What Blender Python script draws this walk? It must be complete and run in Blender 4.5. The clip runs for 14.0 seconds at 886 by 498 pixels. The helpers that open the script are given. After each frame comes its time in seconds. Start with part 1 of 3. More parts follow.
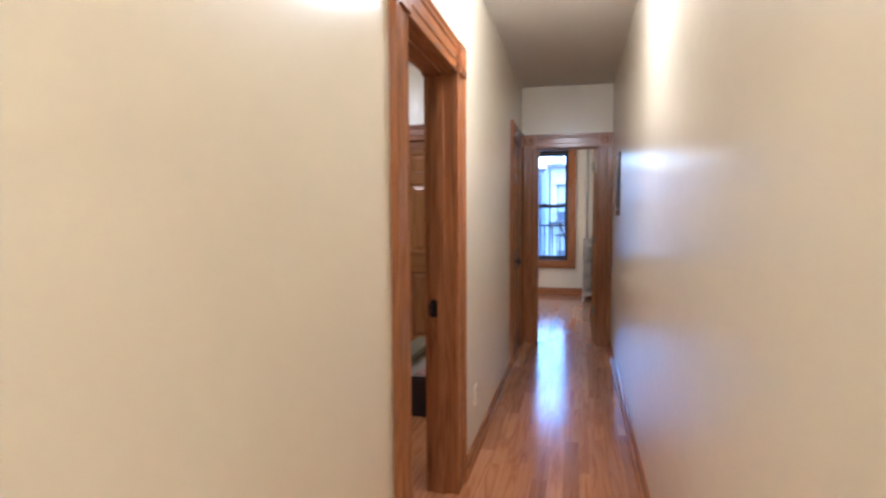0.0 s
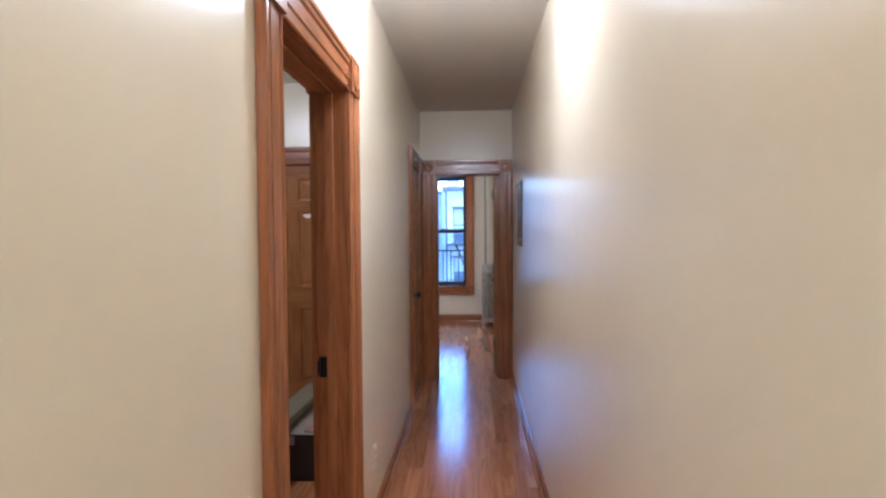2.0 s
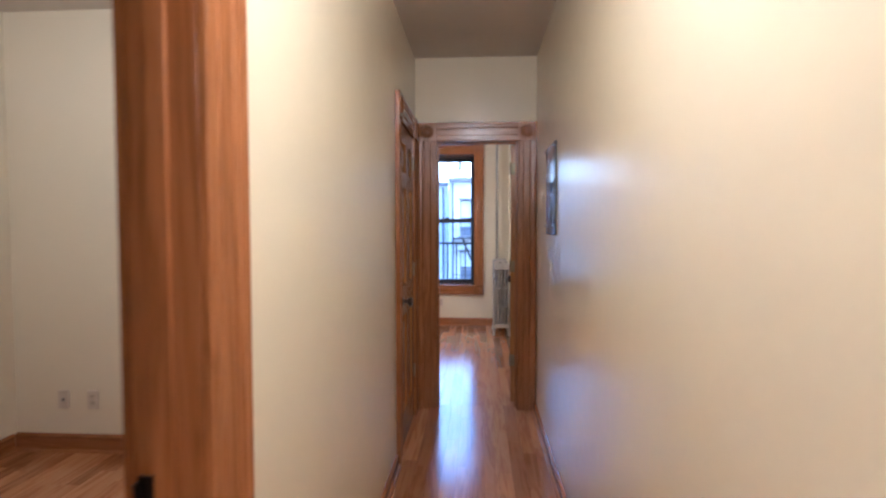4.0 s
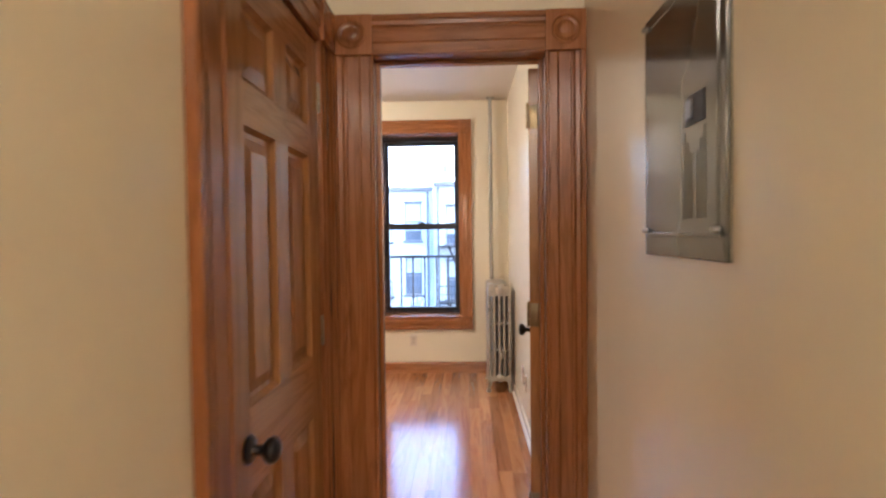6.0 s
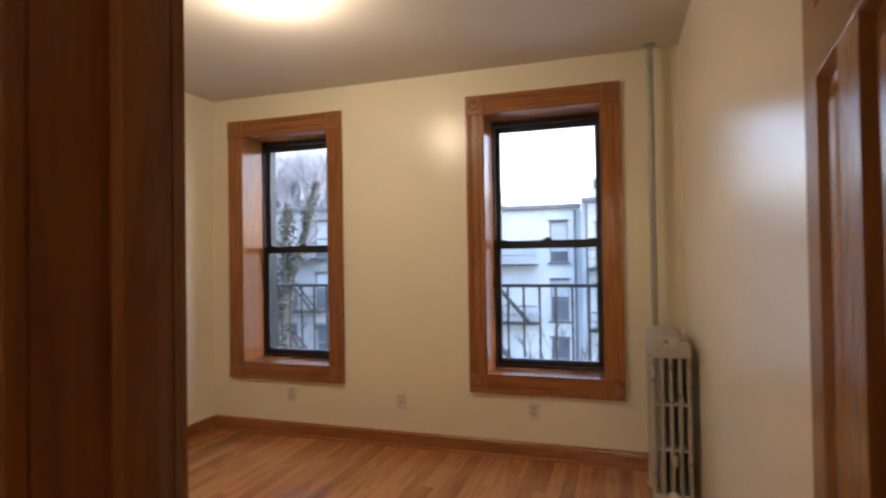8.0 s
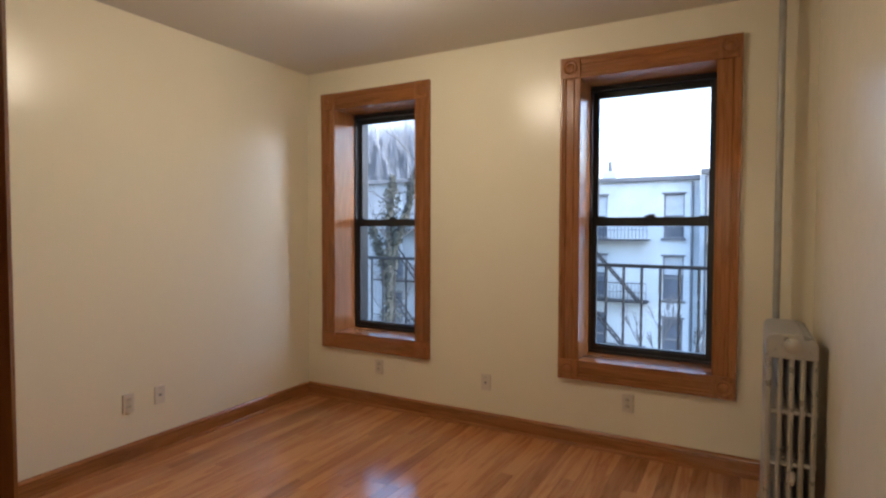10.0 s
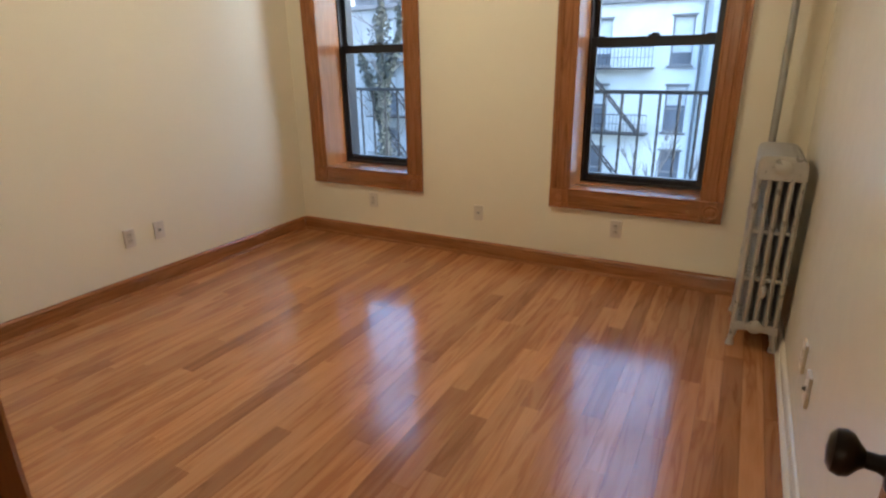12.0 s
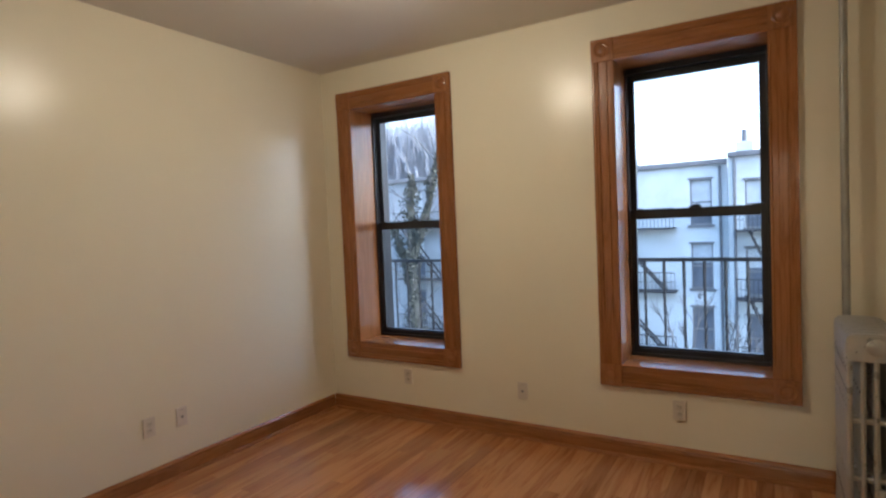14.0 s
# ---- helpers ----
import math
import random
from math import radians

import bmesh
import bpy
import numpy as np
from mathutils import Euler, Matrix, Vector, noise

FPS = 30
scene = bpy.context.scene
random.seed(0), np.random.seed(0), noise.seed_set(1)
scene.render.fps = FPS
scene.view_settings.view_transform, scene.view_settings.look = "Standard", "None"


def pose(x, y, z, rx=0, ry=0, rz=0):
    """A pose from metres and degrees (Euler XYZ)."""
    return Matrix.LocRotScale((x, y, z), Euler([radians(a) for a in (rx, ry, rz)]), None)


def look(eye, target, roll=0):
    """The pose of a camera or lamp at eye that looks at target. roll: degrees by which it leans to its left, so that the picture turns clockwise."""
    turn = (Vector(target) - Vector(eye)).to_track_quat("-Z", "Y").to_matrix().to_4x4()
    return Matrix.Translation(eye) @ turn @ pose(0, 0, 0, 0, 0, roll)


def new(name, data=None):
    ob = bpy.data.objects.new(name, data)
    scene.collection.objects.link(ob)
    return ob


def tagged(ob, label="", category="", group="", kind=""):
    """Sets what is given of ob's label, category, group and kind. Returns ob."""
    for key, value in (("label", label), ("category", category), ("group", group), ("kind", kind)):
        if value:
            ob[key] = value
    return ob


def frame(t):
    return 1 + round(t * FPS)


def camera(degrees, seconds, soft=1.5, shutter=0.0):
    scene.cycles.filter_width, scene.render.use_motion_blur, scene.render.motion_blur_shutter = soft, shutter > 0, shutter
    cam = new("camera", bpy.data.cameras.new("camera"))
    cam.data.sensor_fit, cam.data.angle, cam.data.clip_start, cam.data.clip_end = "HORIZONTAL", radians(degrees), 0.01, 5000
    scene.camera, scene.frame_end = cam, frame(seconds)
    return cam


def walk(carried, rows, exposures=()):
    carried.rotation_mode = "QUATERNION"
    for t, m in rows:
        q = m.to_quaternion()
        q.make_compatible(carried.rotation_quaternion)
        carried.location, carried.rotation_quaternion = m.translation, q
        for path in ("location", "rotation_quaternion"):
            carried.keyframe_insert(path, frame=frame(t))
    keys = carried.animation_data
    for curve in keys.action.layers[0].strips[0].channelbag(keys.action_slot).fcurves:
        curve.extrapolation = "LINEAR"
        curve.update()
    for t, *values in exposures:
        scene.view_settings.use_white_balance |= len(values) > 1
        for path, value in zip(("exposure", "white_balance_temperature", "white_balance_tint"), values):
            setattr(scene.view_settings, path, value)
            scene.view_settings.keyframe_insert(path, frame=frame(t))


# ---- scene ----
cam = camera(77.6, 14.0, soft=2.3, shutter=0.5)
PATH = [
    (0, (0.281, -5.813, 1.384), (-0.189, -3.874, 1.25), -0.3),
    (0.5, (0.312, -5.604, 1.4), (0.012, -3.628, 1.315), -1.5),
    (1, (0.332, -5.49, 1.434), (0.197, -3.499, 1.293), -2.4),
    (1.5, (0.27, -5.472, 1.471), (0.08, -3.491, 1.279), -1.6),
    (2, (0.222, -5.461, 1.465), (0.119, -3.465, 1.403), -0.4),
    (2.5, (0.177, -5.389, 1.418), (0.113, -3.392, 1.345), -0.6),
    (3, (0.205, -5.06, 1.402), (0.159, -3.061, 1.333), -0.3),
    (3.5, (0.194, -4.652, 1.399), (0.076, -2.657, 1.324), 0.1),
    (5.8, (0.197, -2.172, 1.384), (0.06, -0.179, 1.288), -0.3),
    (6, (0.202, -1.97, 1.398), (0.119, 0.028, 1.342), -0.7),
    (6.5, (0.25, -1.44, 1.391), (0.147, 0.556, 1.341), -1.0),
    (7, (0.226, -0.955, 1.365), (-0.041, 1.026, 1.307), -0.4),
    (7.5, (0.211, -0.588, 1.365), (-0.133, 1.382, 1.321), -1.8),
    (8, (0.244, -0.257, 1.393), (-0.366, 1.648, 1.421), -0.9),
    (10.5, (0.294, -0.023, 1.421), (-0.676, 1.719, 1.263), -0.5),
    (11, (0.294, -0.005, 1.409), (-0.629, 1.720, 0.990), -0.67),
    (11.5, (0.317, -0.012, 1.377), (-0.615, 1.662, 0.802), -0.90),
    (12, (0.312, -0.005, 1.377), (-0.591, 1.657, 0.731), -0.92),
    (12.5, (0.316, 0.033, 1.404), (-0.658, 1.756, 1.117), -1.3),
    (13, (0.264, 0.004, 1.436), (-0.71, 1.749, 1.367), -0.6),
    (13.5, (0.22, 0.014, 1.454), (-0.805, 1.731, 1.411), -0.6),
    (14, (0.144, 0.142, 1.453), (-0.883, 1.856, 1.37), -2.4),
]
walk(cam, [(t, look(eye, target, roll)) for t, eye, target, roll in PATH], [(0, 3.72, 4600, 18), (0.5, 3.8, 4600, 17), (1.0, 3.95, 4550, 18), (1.5, 3.8, 4450, 18), (2.0, 3.55, 4400, 18), (2.5, 3.52, 4450, 21), (3.7, 3.75, 4650, 20),
    (5.8, 4.3, 5600, 18), (6.0, 4.25, 5650, 18), (6.5, 3.7, 6200, 21), (7.0, 3.65, 6150, 12), (7.5, 3.5, 6250, 15), (8.2, 2.95, 6600, 18), (10.5, 2.95, 5900, 11), (11.0, 3.1, 5750, 9), (11.5, 3.25, 5800, 8), (12.2, 3.35, 5950, 8), (13.0, 2.9, 5900, 11), (14.0, 2.85, 5900, 11)])


# ---- world, sun and lamps ----
world = bpy.data.worlds.new("overcast_sky")
scene.world = world
world.use_nodes = True
wn, wl = world.node_tree.nodes, world.node_tree.links
sky = wn.new("ShaderNodeTexSky")
sky.sky_type, sky.sun_disc = "NISHITA", False
sky.sun_elevation, sky.sun_rotation = radians(45), radians(90)
sky.air_density, sky.dust_density, sky.ozone_density = 1.0, 3.0, 1.5
wl.new(sky.outputs[0], wn["Background"].inputs[0])
wn["Background"].inputs[1].default_value = 0.15

sun = new("sun", bpy.data.lights.new("sun", "SUN"))
sun.data.energy, sun.data.angle, sun.data.color = 0.5, radians(20), (1.0, 0.97, 0.93)
sun.matrix_basis = look((7, 0.5, 10), (0, 0, 0))

LAMPS = [  # place, watts: bedroom, hall, side room, unseen fill at the hall's entry end
    ((-1.375, 2.045, 2.555), 3.6),
    ((0.17, -3.28, 2.525), 2.9),
    ((-1.62, -2.45, 2.583), 2.3),
    # out of view, added to brighten the left wall near the start
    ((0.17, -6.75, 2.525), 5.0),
]
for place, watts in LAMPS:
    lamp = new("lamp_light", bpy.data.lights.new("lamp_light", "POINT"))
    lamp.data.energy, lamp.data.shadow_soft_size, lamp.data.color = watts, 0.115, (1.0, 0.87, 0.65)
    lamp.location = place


# ---- materials ----
def node_material(name):
    m = bpy.data.materials.new(name)
    m.use_nodes = True
    t = m.node_tree
    return m, t.nodes, t.links, t.nodes["Principled BSDF"]


def value_noise(nodes, links, vector, scale, detail=3.0, rough=0.55):
    n = nodes.new("ShaderNodeTexNoise")
    n.inputs["Scale"].default_value, n.inputs["Detail"].default_value, n.inputs["Roughness"].default_value = scale, detail, rough
    links.new(vector, n.inputs["Vector"])
    return n.outputs["Fac"]


def ramp(nodes, links, fac, stops):
    r = nodes.new("ShaderNodeValToRGB")
    while len(r.color_ramp.elements) < len(stops):
        r.color_ramp.elements.new(0.5)
    for e, (p, c) in zip(r.color_ramp.elements, stops):
        e.position, e.color = p, (*c, 1) if len(c) == 3 else c
    links.new(fac, r.inputs[0])
    return r.outputs[0]


def mixed(nodes, links, a, b, fac, kind="MIX"):
    m = nodes.new("ShaderNodeMix")
    m.data_type, m.blend_type = "RGBA", kind
    for socket, v in ((m.inputs["A"], a), (m.inputs["B"], b), (m.inputs["Factor"], fac)):
        if isinstance(v, bpy.types.NodeSocket):
            links.new(v, socket)
        else:
            socket.default_value = v if isinstance(v, (int, float)) else (*v, 1)
    return m.outputs["Result"]


def bumped(nodes, links, bsdf, height, strength, distance):
    b = nodes.new("ShaderNodeBump")
    b.inputs["Strength"].default_value, b.inputs["Distance"].default_value = strength, distance
    links.new(height, b.inputs["Height"])
    links.new(b.outputs[0], bsdf.inputs["Normal"])


def plain(name, color, rough=0.5, metal=0.0, vary=0.12, scale=9.0, bump=0.1, spec=0.5):
    m, n, l, b = node_material(name)
    pos = n.new("ShaderNodeTexCoord").outputs["Object"]
    f = value_noise(n, l, pos, scale, 4)
    dark = tuple(c * (1 - vary) for c in color)
    light = tuple(min(1, c * (1 + vary * 0.6)) for c in color)
    l.new(ramp(n, l, f, [(0.3, dark), (0.7, light)]), b.inputs["Base Color"])
    fine = value_noise(n, l, pos, scale * 14, 2)
    rr = ramp(n, l, f, [(0.3, (rough * 0.85,) * 3), (0.75, (min(1, rough * 1.2),) * 3)])
    l.new(rr, b.inputs["Roughness"])
    b.inputs["Metallic"].default_value = metal
    b.inputs["Specular IOR Level"].default_value = spec
    if bump:
        bumped(n, l, b, fine, bump, 0.002)
    return m


def wall_paint(name, color, rough):
    """Roller-painted plaster with a low sheen: slight unevenness, stipple and soft waves."""
    m, n, l, b = node_material(name)
    pos = n.new("ShaderNodeNewGeometry").outputs["Position"]
    big = value_noise(n, l, pos, 1.1, 4)
    mid = value_noise(n, l, pos, 14, 4)
    c = ramp(n, l, big, [(0.3, tuple(v * 0.955 for v in color)), (0.7, color)])
    l.new(c, b.inputs["Base Color"])
    l.new(ramp(n, l, mid, [(0.3, (rough * 0.94,) * 3), (0.7, (rough * 1.06,) * 3)]), b.inputs["Roughness"])
    stipple = value_noise(n, l, pos, 160, 2)
    wave = value_noise(n, l, pos, 5, 2)
    add = n.new("ShaderNodeMath")
    add.operation = "MULTIPLY_ADD"
    l.new(wave, add.inputs[0])
    add.inputs[1].default_value = 1.0
    l.new(stipple, add.inputs[2])
    bumped(n, l, b, add.outputs[0], 0.05, 0.002)
    b.inputs["Specular IOR Level"].default_value = 0.42
    return m


def wood(name, axis, base, dark, light, rough=0.3, world_space=False, tone=0.25, pore=0.5, coat=0.0, bands=7.0):
    """Varnished oak with the grain along one axis."""
    m, n, l, b = node_material(name)
    pos = n.new("ShaderNodeNewGeometry").outputs["Position"] if world_space else n.new("ShaderNodeTexCoord").outputs["Object"]
    rnd = n.new("ShaderNodeObjectInfo").outputs["Random"]
    shift = n.new("ShaderNodeVectorMath")
    shift.operation = "MULTIPLY_ADD"
    l.new(rnd, shift.inputs[0])
    shift.inputs[1].default_value = (13.7, 17.3, 11.9)
    l.new(pos, shift.inputs[2])

    def stretched(across, along):
        mp = n.new("ShaderNodeMapping")
        mp.inputs["Scale"].default_value = [along if i == axis else across for i in range(3)]
        l.new(shift.outputs[0], mp.inputs["Vector"])
        return mp.outputs[0]

    cathedral = n.new("ShaderNodeTexNoise")
    cathedral.inputs["Scale"].default_value, cathedral.inputs["Detail"].default_value = 1.0, 3.0
    cathedral.inputs["Distortion"].default_value = 1.4
    l.new(stretched(16, 1.3), cathedral.inputs["Vector"])
    rings = n.new("ShaderNodeMath")
    rings.operation = "PINGPONG"
    scaled = n.new("ShaderNodeMath")
    scaled.operation = "MULTIPLY"
    l.new(cathedral.outputs["Fac"], scaled.inputs[0])
    scaled.inputs[1].default_value = bands
    l.new(scaled.outputs[0], rings.inputs[0])
    rings.inputs[1].default_value = 1.0
    pores = value_noise(n, l, stretched(230, 7), 1.0, 3, 0.65)
    c = ramp(n, l, rings.outputs[0], [(0.0, dark), (0.35, base), (1.0, light)])
    c = mixed(n, l, c, tuple(v * 0.45 for v in dark), ramp(n, l, pores, [(0.46, (0.0,) * 3), (0.75, (pore,) * 3)]))
    tint = ramp(n, l, rnd, [(0.0, (1 - tone, 1 - tone * 1.15, 1 - tone * 1.3)), (0.45, (0.97, 0.97, 0.97)), (1.0, (1 + tone * 0.45, 1 + tone * 0.5, 1 + tone * 0.5))])
    c = mixed(n, l, c, tint, 1.0, "MULTIPLY")
    l.new(c, b.inputs["Base Color"])
    wear = value_noise(n, l, pos, 3.0, 4)
    l.new(ramp(n, l, wear, [(0.3, (rough * 0.87,) * 3), (0.7, (rough * 1.2,) * 3)]), b.inputs["Roughness"])
    bumped(n, l, b, pores, 0.08, 0.0006)
    b.inputs["Coat Weight"].default_value, b.inputs["Coat Roughness"].default_value = coat, 0.13
    b.inputs["Specular IOR Level"].default_value = 0.5
    return m


WALL = wall_paint("cream_wall_paint", (0.80, 0.728, 0.562), 0.255)
CEIL = wall_paint("ceiling_paint", (0.69, 0.645, 0.575), 0.55)
TRIM = [wood("trim_oak_" + "xyz"[a], a, (0.305, 0.114, 0.034), (0.258, 0.094, 0.027), (0.352, 0.138, 0.044), 0.215, tone=0.16, pore=0.22) for a in range(3)]
DOOR = [wood("door_oak_" + "xyz"[a], a, (0.33, 0.143, 0.042), (0.285, 0.119, 0.034), (0.37, 0.166, 0.051), 0.215, tone=0.12, pore=0.22) for a in range(3)]
FLOOR = wood("floor_oak", 1, (0.455, 0.188, 0.068), (0.365, 0.137, 0.046), (0.515, 0.228, 0.088), 0.19, world_space=True, tone=0.32, pore=0.12, coat=0.35, bands=5.0)
SUB = plain("floor_gap", (0.10, 0.045, 0.018), 0.7)
BLACK = plain("black_frame_paint", (0.012, 0.013, 0.016), 0.35, vary=0.2)
BRONZE = plain("dark_bronze", (0.018, 0.015, 0.013), 0.32, 0.6, vary=0.3)
BRASS = plain("dull_brass", (0.24, 0.18, 0.10), 0.35, 0.9, vary=0.2)
STEEL = plain("worn_steel_latch", (0.30, 0.29, 0.27), 0.35, 0.9, vary=0.25)
PLATE = plain("cream_plastic", (0.63, 0.555, 0.455), 0.35, vary=0.04)
RECEPT = plain("beige_receptacle", (0.55, 0.475, 0.375), 0.35, vary=0.04)
SLOT = plain("dark_slot", (0.03, 0.028, 0.025), 0.6)
PANEL = plain("grey_enamel_steel", (0.082, 0.077, 0.060), 0.13, 0.1, vary=0.06, scale=4, bump=0.03)
RADIATOR = plain("silver_radiator_paint", (0.47, 0.45, 0.40), 0.30, 0.4, vary=0.09, scale=22, bump=0.3)
PIPE = plain("grey_pipe_paint", (0.36, 0.35, 0.31), 0.4, 0.3, vary=0.15, scale=12)
WHITEPAINT = plain("white_trim_paint", (0.70, 0.63, 0.51), 0.35, vary=0.06)
IRON = plain("painted_iron", (0.020, 0.022, 0.026), 0.55, vary=0.3)
FACADE = plain("pale_painted_stucco", (0.48, 0.535, 0.555), 0.85, vary=0.16, scale=0.7, bump=0.3)
FACADE2 = plain("grey_stucco", (0.25, 0.28, 0.30), 0.85, vary=0.25, scale=0.8, bump=0.3)
CORNICE = plain("weathered_cornice", (0.14, 0.15, 0.16), 0.8, vary=0.25, scale=2)
BLIND = plain("pale_window_blind", (0.42, 0.47, 0.50), 0.7, vary=0.1, scale=3, bump=0)
IVY = plain("winter_ivy_leaves", (0.055, 0.062, 0.052), 0.95, vary=0.2, scale=5, bump=0)
# distance haze is put into this colour: paler and bluer than bare wood
WOODS = plain("haze_tinted_woods", (0.25, 0.28, 0.315), 0.95, vary=0.15, scale=0.6, bump=0)
FARGLASS = plain("far_window_glass", (0.13, 0.15, 0.18), 0.15, vary=0.3, scale=0.6, bump=0)
FARFRAME = plain("far_window_frame", (0.16, 0.17, 0.18), 0.6)
BARK = plain("bare_bark", (0.07, 0.072, 0.072), 0.9, vary=0.35, scale=6, bump=0.6)
TWIG = plain("bare_twigs", (0.10, 0.105, 0.11), 0.9, vary=0.3, scale=6, bump=0)
GROUND = plain("court_ground", (0.20, 0.20, 0.19), 0.9, vary=0.3, scale=0.8)
CASE = plain("black_case_fabric", (0.016, 0.015, 0.016), 0.7, vary=0.3, scale=30, bump=0.4)
BOARD = plain("grey_green_board", (0.22, 0.20, 0.13), 0.7, vary=0.14, scale=18, bump=0.3)
PAPER = plain("printed_paper", (0.36, 0.20, 0.17), 0.6, vary=0.35, scale=24)
PAPERW = plain("pale_paper", (0.34, 0.30, 0.25), 0.6, vary=0.1, scale=12)

GLASS, gn, gl, gb = node_material("window_glass")
gb.inputs["Base Color"].default_value = (0.97, 0.985, 1.0, 1)
gb.inputs["Roughness"].default_value, gb.inputs["Transmission Weight"].default_value, gb.inputs["IOR"].default_value = 0.0, 1.0, 1.02

DUSTY, un, ul, ub = node_material("dusty_window_glass")
ub.inputs["Base Color"].default_value = (0.74, 0.81, 0.86, 1)
ub.inputs["Roughness"].default_value, ub.inputs["Transmission Weight"].default_value, ub.inputs["IOR"].default_value = 0.0, 1.0, 1.02

DOME, dn, dl, db = node_material("lit_opal_glass")
db.inputs["Base Color"].default_value = (0.9, 0.88, 0.82, 1)
db.inputs["Emission Color"].default_value = (1.0, 0.82, 0.58, 1)
db.inputs["Emission Strength"].default_value = 5.0


# ---- mesh helpers ----
def mesh_of(name, bm, material, smooth=False):
    bmesh.ops.recalc_face_normals(bm, faces=bm.faces)
    me = bpy.data.meshes.new(name)
    bm.to_mesh(me)
    bm.free()
    me.materials.append(material)
    if smooth:
        for p in me.polygons:
            p.use_smooth = True
        me.set_sharp_from_angle(angle=radians(38))
    return me


def part(name, bm, material, parent=None, label="", smooth=False):
    """One mesh object, under a thing or a part where one is given."""
    ob = new(name, mesh_of(name, bm, material, smooth))
    ob.parent = parent
    return tagged(ob, label)


def empty(name, m, label="", category="", group="", kind=""):
    ob = new(name)
    ob.matrix_basis = m
    ob.empty_display_size = 0.1
    return tagged(ob, label, category, group, kind)


def add_box(bm, a, b, bevel=0.0):
    r = bmesh.ops.create_cube(bm, size=1)
    for v in r["verts"]:
        v.co = Vector([(a[i] + b[i]) / 2 + v.co[i] * (b[i] - a[i]) for i in range(3)])
    if bevel:
        edges = list({e for v in r["verts"] for e in v.link_edges})
        bmesh.ops.bevel(bm, geom=edges, offset=bevel, segments=2, profile=0.6, affect="EDGES")
    return bm


def box(a, b, bevel=0.0):
    return add_box(bmesh.new(), a, b, bevel)


def basis(o, x, y, z):
    return Matrix(((x[0], y[0], z[0], o[0]), (x[1], y[1], z[1], o[1]), (x[2], y[2], z[2], o[2]), (0, 0, 0, 1)))


def extrusion(profile, length, m):
    """A closed profile in local x and y, drawn out along local z and laid by the matrix m."""
    bm = bmesh.new()
    rings = [[bm.verts.new(m @ Vector((x, y, z))) for x, y in profile] for z in (0, length)]
    k = len(profile)
    for i in range(k):
        bm.faces.new((rings[0][i], rings[0][(i + 1) % k], rings[1][(i + 1) % k], rings[1][i]))
    bm.faces.new(rings[0])
    bm.faces.new(rings[1])
    return bm


def lathe(bm, profile, m, steps=24):
    """A turned shape: radius and height along local z."""
    rings = []
    for r, z in profile:
        rings.append([bm.verts.new(m @ Vector((r * math.cos(2 * math.pi * i / steps), r * math.sin(2 * math.pi * i / steps), z))) for i in range(steps)])
    for a, b in zip(rings, rings[1:]):
        for i in range(steps):
            bm.faces.new((a[i], a[(i + 1) % steps], b[(i + 1) % steps], b[i]))
    bm.faces.new(rings[0])
    bm.faces.new(rings[-1])
    return bm


def tube(bm, a, b, r0, r1, steps=8):
    a, b = Vector(a), Vector(b)
    m = Matrix.Translation(a) @ (b - a).to_track_quat("Z", "Y").to_matrix().to_4x4()
    return lathe(bm, [(r0, 0), (r1, (b - a).length)], m, steps)


def wall_bm(axis, face, back, u0, u1, z0, z1, holes=()):
    """A wall of real thickness along x (axis 0) or y (axis 1), with openings (ua, ub, za, zb) that go through it."""
    bm = bmesh.new()
    cuts = sorted({u0, u1, *(h[0] for h in holes), *(h[1] for h in holes)})
    for a, b in zip(cuts, cuts[1:]):
        mid, spans, low = (a + b) / 2, [], z0
        for h in sorted((h for h in holes if h[0] < mid < h[1]), key=lambda h: h[2]):
            if h[2] > low:
                spans.append((low, h[2]))
            low = h[3]
        if low < z1:
            spans.append((low, z1))
        for za, zb in spans:
            if axis == 0:
                add_box(bm, (a, min(face, back), za), (b, max(face, back), zb))
            else:
                add_box(bm, (min(face, back), a, za), (max(face, back), b, zb))
    return bm


# ---- plan ----
HL, HR, HC = -0.281, 0.626, 2.652          # hall: left and right wall, ceiling
RX0, RX1, RY0, RY1, RC = -2.978, 0.625, 0.120, 3.539, 2.717   # bedroom
SX0, SX1, SY0, SY1, SC = -2.69, -0.41, -5.9, -0.942, 2.700    # side room
BACK = -7.6
W1, W2 = (-0.650, 0.136), (-2.677, -1.904)   # clear window openings
WZ = (0.568, 2.395)
D1 = (-0.119, 0.486)                        # bedroom doorway
D2 = (-4.040, -3.255)                       # side room doorway
D3 = (-0.895, -0.180)                       # closet doorway in the hall
D4 = (-1.622, -0.905)                       # closet doorway in the side room
DH, JT = 2.03, 0.02


def structure(name, bm, material, label):
    return tagged(part(name, bm, material), label, kind="structure")


j = JT
structure("wall_window", wall_bm(0, RY1, RY1 + 0.42, RX0 - 0.15, RX1 + 0.15, 0, RC,
          [(W1[0] - j, W1[1] + j, WZ[0] - j, WZ[1] + j), (W2[0] - j, W2[1] + j, WZ[0] - j, WZ[1] + j)]), WALL,
          "cream painted bedroom wall with two window openings")
structure("wall_bedroom_right", wall_bm(1, RX1, RX1 + 0.15, RY0, RY1, 0, RC), WALL, "glossy cream painted bedroom wall beside the radiator")
structure("wall_bedroom_left", wall_bm(1, RX0, RX0 - 0.15, 0.0, RY1, 0, RC), WALL, "cream painted bedroom wall with two outlets")
structure("wall_doorway", wall_bm(0, 0.0, RY0, RX0, HR + 0.15, 0, RC, [(D1[0] - j, D1[1] + j, 0, DH + j)]), WALL, "cream wall with the bedroom doorway")
